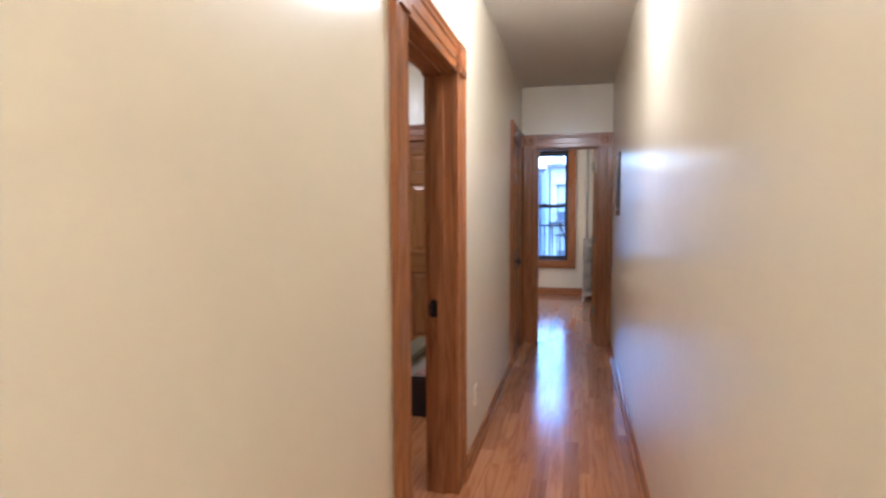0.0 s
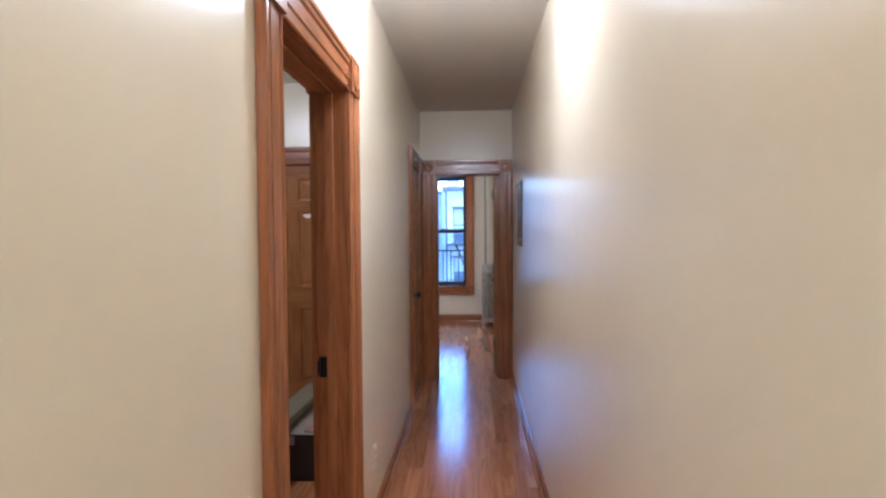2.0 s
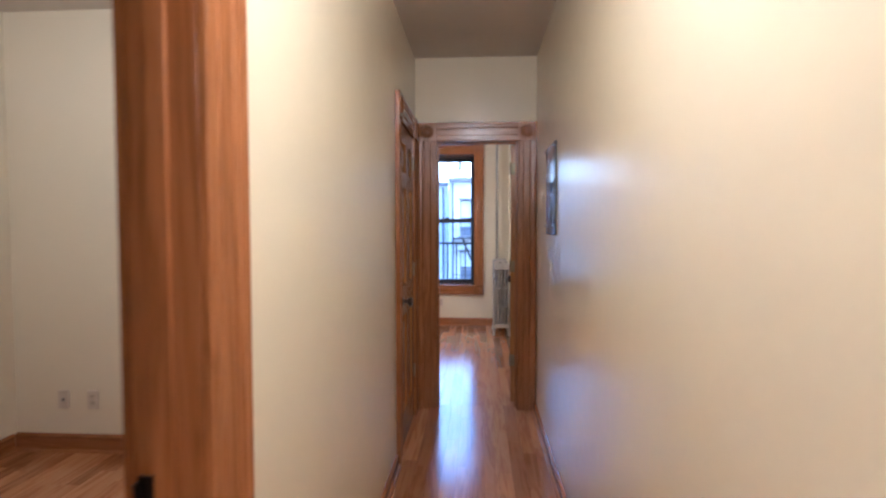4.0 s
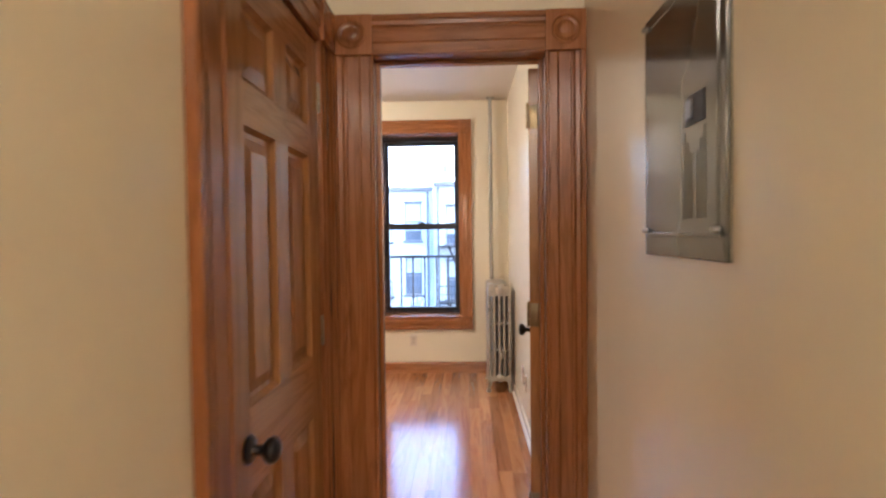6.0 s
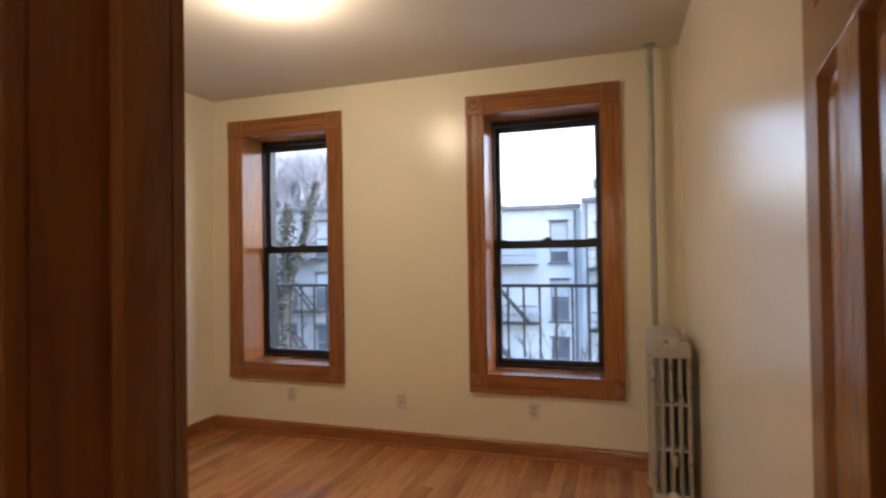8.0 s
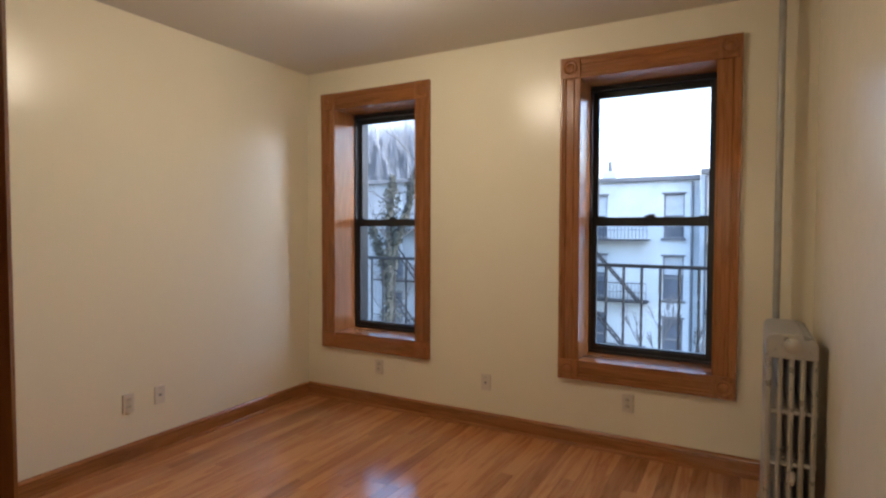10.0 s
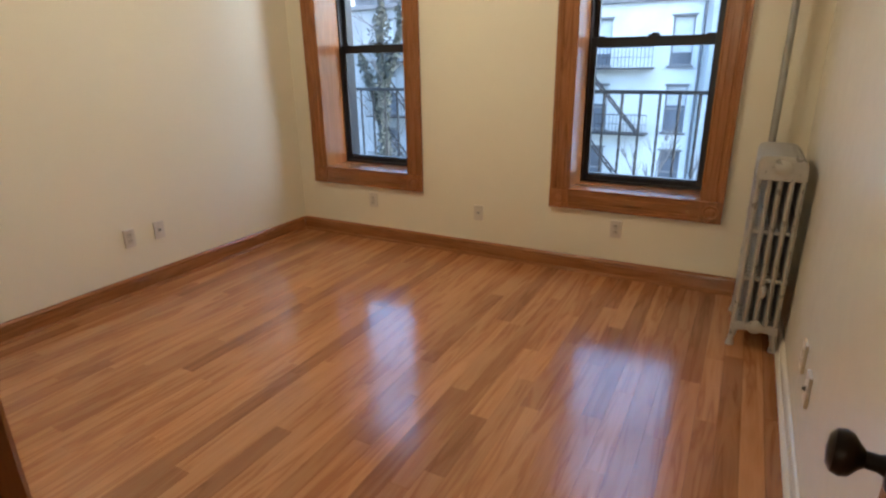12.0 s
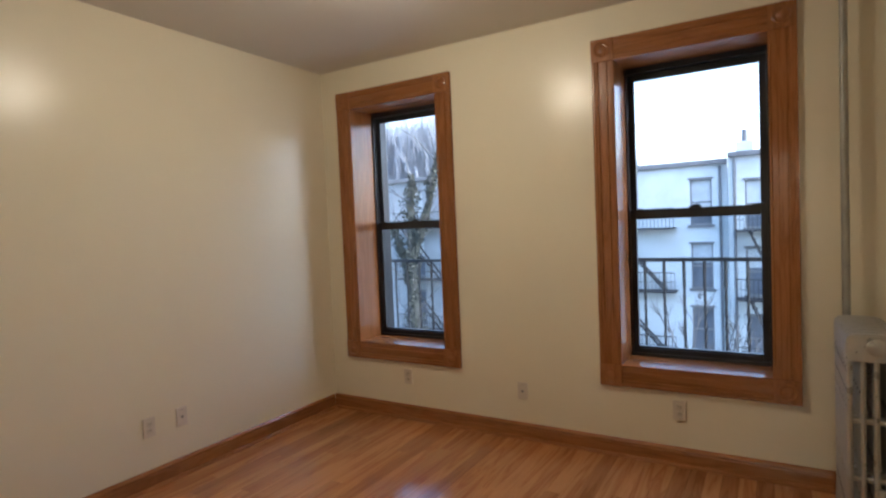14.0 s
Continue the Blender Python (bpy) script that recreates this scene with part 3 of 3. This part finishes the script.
def radiator():
    """A tall cast-iron column radiator of slim sections, standing on feet beside the wall."""
    x0, x1, y0 = 0.388, 0.588, 2.830
    tubes, count, pitch = 5, 8, 0.062
    r = empty("radiator", pose(x0, y0, 0), "silver painted cast-iron column radiator beside the window", "radiator")
    w = x1 - x0
    rad, dy = 0.0125, 0.021
    step = (w - 2 * rad) / (tubes - 1)
    zb, zt = 0.085, 0.995
    rows = [0.135, 0.365, 0.602, 0.845]

    def oval(bm, z0, z1, cx, rx, ry, cy):
        lathe(bm, [(1.0, z0), (1.0, z1)], basis((cx, cy, 0), (rx, 0, 0), (0, ry, 0), (0, 0, 1)), 12)

    sec = bmesh.new()
    cy = pitch / 2
    for i in range(tubes):
        oval(sec, rows[0], rows[3], rad + step * i, rad, dy, cy)
    head = [(0.0, 0.845), (0.0, 0.930), (0.008, 0.948), (0.024, 0.956), (w - 0.052, 0.956), (w - 0.022, 0.946), (w - 0.004, 0.918), (w, 0.845)]
    a = extrusion(head, 2 * dy + 0.010, basis((0, cy - dy - 0.005, 0), (1, 0, 0), (0, 0, 1), (0, 1, 0)))
    foot = [(0.0, 0.085), (0.0, 0.140), (w, 0.140), (w, 0.085), (w * 0.72, 0.100), (w * 0.5, 0.106), (w * 0.28, 0.100)]
    b = extrusion(foot, 2 * dy + 0.006, basis((0, cy - dy - 0.003, 0), (1, 0, 0), (0, 0, 1), (0, 1, 0)))
    for extra in (a, b):
        bmesh.ops.bevel(extra, geom=list(extra.edges), offset=0.006, segments=2, affect="EDGES")
        me = bpy.data.meshes.new("tmp")
        extra.to_mesh(me)
        sec.from_mesh(me)
        bpy.data.meshes.remove(me)
        extra.free()
    for z in rows[1:3]:
        for i in range(tubes - 1):
            tube(sec, (rad + step * i, cy, z), (rad + step * (i + 1), cy, z), 0.013, 0.013, 10)
        for i in range(tubes):
            bmesh.ops.create_uvsphere(sec, u_segments=12, v_segments=8, radius=0.0165, matrix=Matrix.Translation((rad + step * i, cy - 0.004, z)))
    data = mesh_of("section", sec, RADIATOR, True)
    for k in range(count):
        ob = new("section", data)
        ob.parent, ob.location = r, (0, k * pitch, 0)
    for z in (0.128, 0.905):
        hub = bmesh.new()
        lathe(hub, [(0.030, 0), (0.030, count * pitch)], pose(w * 0.5, 0.0, z, -90), 20)
        part("hub", hub, RADIATOR, r, smooth=True)
        plug = bmesh.new()
        lathe(plug, [(0.034, 0.0), (0.034, 0.010), (0.024, 0.014), (0.012, 0.018), (0.002, 0.019)], pose(w * 0.5, 0.004, z, 90), 18)
        part("end_plug", plug, RADIATOR, r, smooth=True)
    for k in (0, count - 1):
        for side in (0, 1):
            leg = bmesh.new()
            sx = 0.016 if side == 0 else w - 0.016
            out = -0.010 if side == 0 else 0.010
            m = basis((sx, cy + k * pitch, 0), (1, 0, 0), (0, 1, 0), (0, 0, 1))
            rings = []
            for z, rr, dx in ((0.105, 0.020, 0), (0.070, 0.016, out * 0.3), (0.035, 0.013, out * 0.8), (0.010, 0.018, out), (0.0, 0.019, out)):
                rings.append([leg.verts.new(m @ Vector((dx + rr * math.cos(q * math.pi / 5), rr * math.sin(q * math.pi / 5), z))) for q in range(10)])
            for p, q in zip(rings, rings[1:]):
                for i in range(10):
                    leg.faces.new((p[i], p[(i + 1) % 10], q[(i + 1) % 10], q[i]))
            leg.faces.new(rings[0])
            leg.faces.new(rings[-1])
            part("foot", leg, RADIATOR, r, smooth=True)
    vent = bmesh.new()
    lathe(vent, [(0.006, 0), (0.006, 0.012), (0.013, 0.018), (0.015, 0.040), (0.011, 0.062), (0.003, 0.068)], pose(w * 0.5 + 0.010, -0.014, 0.285), 16)
    tube(vent, (w * 0.5 + 0.010, 0.020, 0.291), (w * 0.5 + 0.010, -0.014, 0.291), 0.005, 0.005, 10)
    part("air_vent", vent, RADIATOR, r, "small round air vent", smooth=True)


radiator()

riser = empty("riser_pipe", pose(0.450, 3.460, 0), "grey painted steam riser pipe in the bedroom corner", "pipe")
part("pipe", lathe(bmesh.new(), [(0.0175, 0.0), (0.0175, RC)], Matrix.Identity(4), 20), PIPE, riser, smooth=True)
part("ceiling_collar", lathe(bmesh.new(), [(0.020, RC - 0.016), (0.034, RC - 0.010), (0.040, RC)], Matrix.Identity(4), 20), PIPE, riser, smooth=True)
part("floor_collar", lathe(bmesh.new(), [(0.040, 0.0), (0.034, 0.010), (0.020, 0.016)], Matrix.Identity(4), 20), PIPE, riser, smooth=True)

# ---- things in the side room ----
case = empty("storage_case", pose(-0.960, -2.30, 0), "black fabric storage case open on the side room floor", "case")
cw, cd, ch, ct = 0.42, 0.80, 0.275, 0.012
for nm, a, b in (("case_bottom", (0, 0, 0), (cw, cd, ct)), ("case_side", (0, 0, ct), (ct, cd, ch)), ("case_side", (cw - ct, 0, ct), (cw, cd, ch)),
                 ("case_end", (ct, 0, ct), (cw - ct, ct, ch)), ("case_end", (ct, cd - ct, ct), (cw - ct, cd, ch))):
    part(nm, box(a, b, 0.004), CASE, case)
part("rim_band", box((-0.003, -0.003, ch - 0.040), (cw + 0.003, 0.001, ch - 0.018), 0.001), BLACK, case)
for x in (0.10, 0.30):
    part("clasp", box((x, -0.008, ch - 0.060), (x + 0.035, -0.001, ch - 0.010), 0.002), STEEL, case, "small metal clasp")
pile = [(0.17, 0.03, 0.22, 0.30, 0.252, 8, PAPERW), (0.16, 0.10, 0.20, 0.28, 0.262, -14, PAPER), (0.20, 0.32, 0.18, 0.26, 0.250, 20, PAPERW), (0.17, 0.42, 0.20, 0.27, 0.262, -6, PAPER)]
part_fill = box((-0.940, -2.28, 0.0125), (-0.560, -1.52, 0.245), 0.004)
tagged(part("paper_stack", part_fill, PAPERW), "stack of pale papers filling the black case", "papers")
for x, y, a, b, z, rot, mat in pile:
    m = pose(-0.960 + x, -2.30 + y, z - 0.006, 0, 0, rot)
    bm = box((0, 0, 0), (a * 0.8, b, 0.010), 0.002)
    bmesh.ops.transform(bm, matrix=m, verts=bm.verts)
    tagged(part("magazine", bm, mat), "loose printed magazine on top of the papers", "magazine", "magazines in the case")
bd = empty("long_board", pose(-1.055, -2.37, 0.276, 0, 0, -2.0), "grey-green padded board lying across the black case", "board")
part("padding", box((0, 0, 0), (0.150, 1.02, 0.050), 0.010), BOARD, bd, smooth=True)
part("end_cap", box((-0.004, -0.004, 0.006), (0.026, 0.020, 0.044), 0.004), CASE, bd, "dark end cap")

# ---- outside: fire escape, court, facing buildings, trees ----
tagged(part("ground", box((-150, 4.0, -8.2), (150, 400, -8.0)), GROUND), "grey paved court far below the windows", kind="structure")
tagged(part("wall_outside", box((RX0 - 0.15, RY1 + 0.30, -8.0), (RX1 + 0.15, RY1 + 0.42, -0.2)), FACADE2), "stucco wall below the windows", kind="structure")

esc = empty("fire_escape", pose(0, 0, 0), "black iron fire escape balcony with twisted balusters outside the windows", "fire escape")
FY = 4.70
for nm, a, b in (("top_rail", (-3.6, FY - 0.012, 1.105), (0.62, FY + 0.012, 1.135)), ("bottom_rail", (-3.6, FY - 0.008, 0.20), (0.62, FY + 0.008, 0.225)),
                 ("deck_beam", (-3.6, FY - 0.02, 0.06), (0.62, FY + 0.02, 0.11)), ("deck_beam", (-3.6, RY1 + 0.44, 0.06), (0.62, RY1 + 0.47, 0.11))):
    part(nm, box(a, b, 0.003), IRON, esc)
for k in range(9):
    y = RY1 + 0.49 + k * 0.070
    part("deck_slat", box((-3.6, y, 0.11), (0.62, y + 0.035, 0.12)), IRON, esc)
for x in (-3.6, 0.60):
    part("side_rail", box((x, RY1 + 0.42, 1.105), (x + 0.024, FY, 1.130), 0.002), IRON, esc)
    part("corner_post", box((x, FY - 0.014, 0.06), (x + 0.028, FY + 0.014, 1.135), 0.003), IRON, esc)
    part("bracket", box((x, RY1 + 0.42, 0.0), (x + 0.024, FY, 0.06), 0.002), IRON, esc)
bal = bmesh.new()
rings = []
for k in range(29):
    z = 0.11 + k * (1.105 - 0.11) / 28
    a = k * 0.55 if 4 < k < 24 else 0
    rings.append([bal.verts.new((0.0085 * math.sqrt(2) * math.cos(a + q * math.pi / 2), 0.0085 * math.sqrt(2) * math.sin(a + q * math.pi / 2), z)) for q in range(4)])
for p, q in zip(rings, rings[1:]):
    for i in range(4):
        bal.faces.new((p[i], p[(i + 1) % 4], q[(i + 1) % 4], q[i]))
bal_data = mesh_of("baluster", bal, IRON)
for k in range(28):
    ob = new("baluster", bal_data)
    ob.parent, ob.location = esc, (-3.446 + k * 0.143, FY, 0)

def far_window(parent, x, z, y, w=0.92, h=2.08, half=0.5, blind=0.0):
    f = part("window", wall_bm(0, y + 0.16, y + 0.24, x - w / 2, x + w / 2, z - h, z, [(x - w / 2 + 0.06, x + w / 2 - 0.06, z - h + 0.06, z - h * half - 0.04), (x - w / 2 + 0.06, x + w / 2 - 0.06, z - h * half + 0.04, z - 0.06)]), FARFRAME, parent)
    part("pane", box((x - w / 2 + 0.05, y + 0.20, z - h + 0.05), (x + w / 2 - 0.05, y + 0.21, z - 0.05)), FARGLASS, f)
    if blind:
        part("blind", box((x - w / 2 + 0.06, y + 0.185, z - 0.06 - blind * (h - 0.12)), (x + w / 2 - 0.06, y + 0.196, z - 0.06)), BLIND, f, "pale drawn blind")
    part("sill", box((x - w / 2 - 0.10, y - 0.10, z - h - 0.12), (x + w / 2 + 0.10, y + 0.14, z - h)), CORNICE, f)
    part("lintel", box((x - w / 2 - 0.08, y - 0.05, z), (x + w / 2 + 0.08, y - 0.002, z + 0.08)), CORNICE, f)


def house(x0, x1, y, top, columns, tops, material, label, chimneys=(), w=0.92):
    """A facing house with recessed windows, a cornice and a parapet."""
    h = empty("apartment_building", pose(0, 0, 0), label, "building", "buildings across the court")
    holes = [(c - w / 2, c + w / 2, z - 2.08, z) for c in columns for z in tops]
    part("wall", wall_bm(0, y, y + 0.35, x0, x1, -8.0, top, holes), material, h)
    part("rear_mass", box((x0, y + 0.35, -8.0), (x1, y + 9, top - 0.4)), material, h)
    part("cornice", box((x0, y - 0.22, top - 0.02), (x1, y + 0.4, top + 0.20), 0.02), CORNICE, h, "dark weathered cornice")
    for c in columns:
        for z in tops:
            far_window(h, c, z, y, w, blind={0: 0.75, 1: 0.42}.get(tops.index(z), 0.0))
    for cx, cz in chimneys:
        ch_ = part("chimney", box((cx - 0.35, y + 1.5, top - 0.4), (cx + 0.35, y + 2.2, top + cz), 0.02), material, h)
        part("chimney_pot", lathe(bmesh.new(), [(0.14, 0), (0.11, 0.5), (0.13, 0.55)], pose(cx, y + 1.85, top + cz), 12), CORNICE, ch_)
    for px in (x0 + 0.25, x1 - 0.3):
        part("downpipe", lathe(bmesh.new(), [(0.06, -8.0), (0.06, top - 0.1)], pose(px, y - 0.09, 0), 10), CORNICE, h)
    return h


TOPS = [3.10, 0.15, -2.80, -5.75]
b1 = house(-15.0, -1.55, 28.0, 3.75, [-13.2, -9.7, -6.2, -2.66], TOPS, FACADE, "pale painted four-storey building across the court", [(-6.0, 0.7), (-12.0, 0.5)])
b2 = house(-1.5, 14.0, 27.4, 3.95, [-0.4, 3.2, 6.8, 10.4], [z - 0.2 for z in TOPS], FACADE, "pale stucco building beside it across the court", [(-0.9, 0.8), (6.0, 0.7)])
b3 = house(-34.0, -15.05, 27.5, 4.15, [-31, -27.6, -24.6, -21.4, -18.0, -15.9], [z + 0.45 for z in TOPS], FACADE2, "grey stucco building behind the bare tree", [(-22.0, 0.8)])


def far_escape(y, x0, x1, levels):
    f = empty("fire_escape", pose(0, 0, 0), "iron fire escape on the facing building", "fire escape")
    for k, z in enumerate(levels):
        part("platform", box((x0, y - 1.0, z - 0.06), (x1, y - 0.02, z)), IRON, f)
        rail = bmesh.new()
        add_box(rail, (x0, y - 1.0, z + 0.86), (x1, y - 0.96, z + 0.90))
        add_box(rail, (x0, y - 1.0, z + 0.44), (x1, y - 0.97, z + 0.46))
        n = int((x1 - x0) / 0.16)
        for i in range(n + 1):
            xx = x0 + (x1 - x0 - 0.02) * i / n
            add_box(rail, (xx, y - 1.0, z), (xx + 0.02, y - 0.98, z + 0.86))
        part("railing", rail, IRON, f)
        if k:
            up = levels[k - 1] - z
            for yy in (y - 0.9, y - 0.4):
                bm = tube(bmesh.new(), (x0 + 0.5, yy, z + up), (x1 - 0.4, yy, z), 0.05, 0.05, 6)
                part("stringer", bm, IRON, f)
            for i in range(11):
                q = (i + 0.5) / 11
                xx = x0 + 0.5 + (x1 - x0 - 0.9) * q
                part("tread", box((xx - 0.1, y - 0.9, z + up * (1 - q)), (xx + 0.1, y - 0.4, z + up * (1 - q) + 0.03)), IRON, f)


far_escape(28.0, -7.2, -3.7, [0.95, -2.0, -4.95])
far_escape(27.4, -1.2, 0.9, [0.75, -2.2, -5.1])
far_escape(27.5, -19.0, -15.6, [1.4, -1.55, -4.5])

rng = random.Random(7)


def bare_tree(x, y, z, height, trunk_r, label, spread=0.55, depth=5, first=0.45):
    t = empty("bare_tree", pose(x, y, z), label, "tree")
    limbs, twigs = bmesh.new(), bmesh.new()

    def grow(a, way, length, r, level):
        b = a + way * length
        tube(limbs if level < 3 else twigs, a, b, max(r, 0.009), max(r * 0.66, 0.007), 8 if level < 3 else 4)
        if level >= depth:
            return
        for _ in range(3 if level < 4 else 4):
            turn = Vector((rng.uniform(-1, 1), rng.uniform(-1, 1), rng.uniform(0.0, 1.0)))
            nxt = (way + turn * spread).normalized()
            grow(a + way * length * rng.uniform(0.7, 1.0), nxt, length * rng.uniform(0.55, 0.8), r * 0.6, level + 1)

    grow(Vector((0, 0, 0)), Vector((0.03, 0, 1)).normalized(), height * first, trunk_r, 0)
    part("trunk", limbs, BARK, t, smooth=True)
    part("crown", twigs, TWIG, t)
    return t




def ivy_tree(x, y, z, label):
    """A leaning, forked trunk wrapped in ragged winter ivy, with a few bare twigs."""
    t = empty("ivy_tree", pose(x, y, z), label, "tree")
    stem, ivy, twigs = bmesh.new(), [], bmesh.new()
    runs = [((0, 0, 0), (0.12, 0, 5.2), 0.24, 0.19, 0.20), ((0.12, 0, 5.2), (0.05, 0, 8.4), 0.19, 0.14, 0.30), ((0.05, 0, 8.4), (0.12, 0.1, 11.3), 0.14, 0.07, 0.36),
            ((0.08, 0, 8.2), (0.75, 0.1, 10.1), 0.10, 0.08, 0.22), ((0.75, 0.1, 10.1), (1.25, 0.1, 12.0), 0.08, 0.03, 0.24), ((0.06, 0, 7.4), (-0.9, 0.2, 9.6), 0.10, 0.05, 0.22)]
    faces = []
    for a, b, r0, r1, coat in runs:
        tube(stem, a, b, r0, r1, 10)
        a, b = Vector(a), Vector(b)
        for _ in range(int((b - a).length * 330)):
            q = rng.random()
            out = Vector((rng.gauss(0, 1), rng.gauss(0, 1), rng.gauss(0, 0.4))).normalized()
            c = a.lerp(b, q) + out * (r0 + (r1 - r0) * q + coat * rng.random() ** 1.3 * (0.55 + 0.45 * math.sin(q * 9 + a.z)))
            e1 = Vector((rng.gauss(0, 1), rng.gauss(0, 1), rng.gauss(0, 1))).normalized()
            e2 = e1.cross(out).normalized()
            k = rng.uniform(0.045, 0.085)
            n0 = len(ivy)
            ivy += [c - e1 * k, c + e2 * k * 0.7, c + e1 * k, c - e2 * k * 0.7]
            faces.append((n0, n0 + 1, n0 + 2, n0 + 3))
        for _ in range(4):
            p = a.lerp(b, rng.random())
            w0 = Vector((rng.uniform(-1, 1), rng.uniform(-0.6, 0.6), rng.uniform(0.3, 1.3))).normalized()
            p1 = p + w0 * rng.uniform(0.6, 1.3)
            tube(twigs, p, p1, 0.022, 0.013, 5)
            for _ in range(3):
                tube(twigs, p1, p1 + (w0 + Vector((rng.uniform(-1, 1), rng.uniform(-1, 1), rng.uniform(0, 0.8))) * 0.6).normalized() * rng.uniform(0.4, 1.0), 0.012, 0.006, 4)
    part("trunk", stem, BARK, t, smooth=True)
    me = bpy.data.meshes.new("ivy")
    me.from_pydata([tuple(v) for v in ivy], [], faces)
    me.materials.append(IVY)
    ob = new("ivy", me)
    ob.parent = t
    tagged(ob, "ragged grey-green winter ivy")
    part("twigs", twigs, TWIG, t)


ivy_tree(-10.9, 16.3, -8.0, "forked tree wrapped in ragged winter ivy in the court")


def far_woods(x0, x1, y0, y1, trees):
    """Bare trees far behind the houses: upright twigs fanning out of many stems."""
    verts, faces = [], []

    def rod(a, b, r):
        n0 = len(verts)
        for p, q in ((a, r), (b, r * 0.4)):
            verts.extend([(p.x - q, p.y, p.z), (p.x + q * 0.5, p.y - q * 0.87, p.z), (p.x + q * 0.5, p.y + q * 0.87, p.z)])
        faces.extend([(n0 + i, n0 + (i + 1) % 3, n0 + 3 + (i + 1) % 3, n0 + 3 + i) for i in range(3)])

    for k in range(trees):
        foot = Vector((x0 + (x1 - x0) * (k + rng.random()) / trees, rng.uniform(y0, y1), -8.0))
        top = rng.uniform(20.5, 22.4)
        rod(foot, foot + Vector((0, 0, top * 0.8)), 0.22)
        for _ in range(700):
            h = rng.uniform(0.35, 0.86) * top
            lean = Vector((rng.gauss(0, 0.17), rng.gauss(0, 0.17), 1.0)).normalized()
            p = foot + Vector((rng.gauss(0, 1.3), rng.gauss(0, 1.3), h))
            rod(p, p + lean * min(rng.uniform(1.0, 2.8), top - h + 0.6), 0.055)
    me = bpy.data.meshes.new("far_woods")
    me.from_pydata(verts, [], faces)
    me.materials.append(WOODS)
    tagged(new("far_woods", me), "bare winter woods behind the houses, tinted pale for haze", "woods", kind="stuff")


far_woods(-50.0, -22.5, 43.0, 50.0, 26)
bare_tree(-1.9, 17.5, -8.0, 5.2, 0.09, "slim bare tree in front of the facing building", 0.6, 5, 0.5)

# ---- floor boards ----
board_data = mesh_of("floor_board", box((0, 0, -0.018), (1, 1, 0)), FLOOR)


def floor(name, x0, x1, y0, y1, label, seed, width=0.0825):
    """Strip oak boards along y, with staggered ends and hair-thin gaps over a dark bed."""
    f = tagged(part(name, box((x0, y0, -0.10), (x1, y1, -0.019)), SUB), label, kind="structure")
    rg = random.Random(seed)
    n = max(1, round((x1 - x0) / width))
    step = (x1 - x0) / n
    for i in range(n):
        y = y0
        first = True
        while y < y1 - 0.01:
            ln = rg.uniform(0.35, 1.9) if not first else rg.uniform(0.2, 1.4)
            first = False
            end = y1 if y1 - (y + ln) < 0.3 else y + ln
            ob = new("floor_board", board_data)
            ob.parent = f
            ob.location = (x0 + i * step + 0.0004, y + 0.0004, rg.uniform(-0.0002, 0.0002))
            ob.scale = (step - 0.0008, end - y - 0.0008, 1)
            y = end


floor("floor_bedroom", RX0, RX1, 0.085, RY1, "glossy strip oak floor of the bedroom", 3)
floor("floor_hall", HL - 0.127, HR, BACK, 0.085, "glossy strip oak floor of the hall", 4)
floor("floor_side_room", SX0, HL - 0.127, SY0, 0.0, "strip oak floor of the side room", 5)
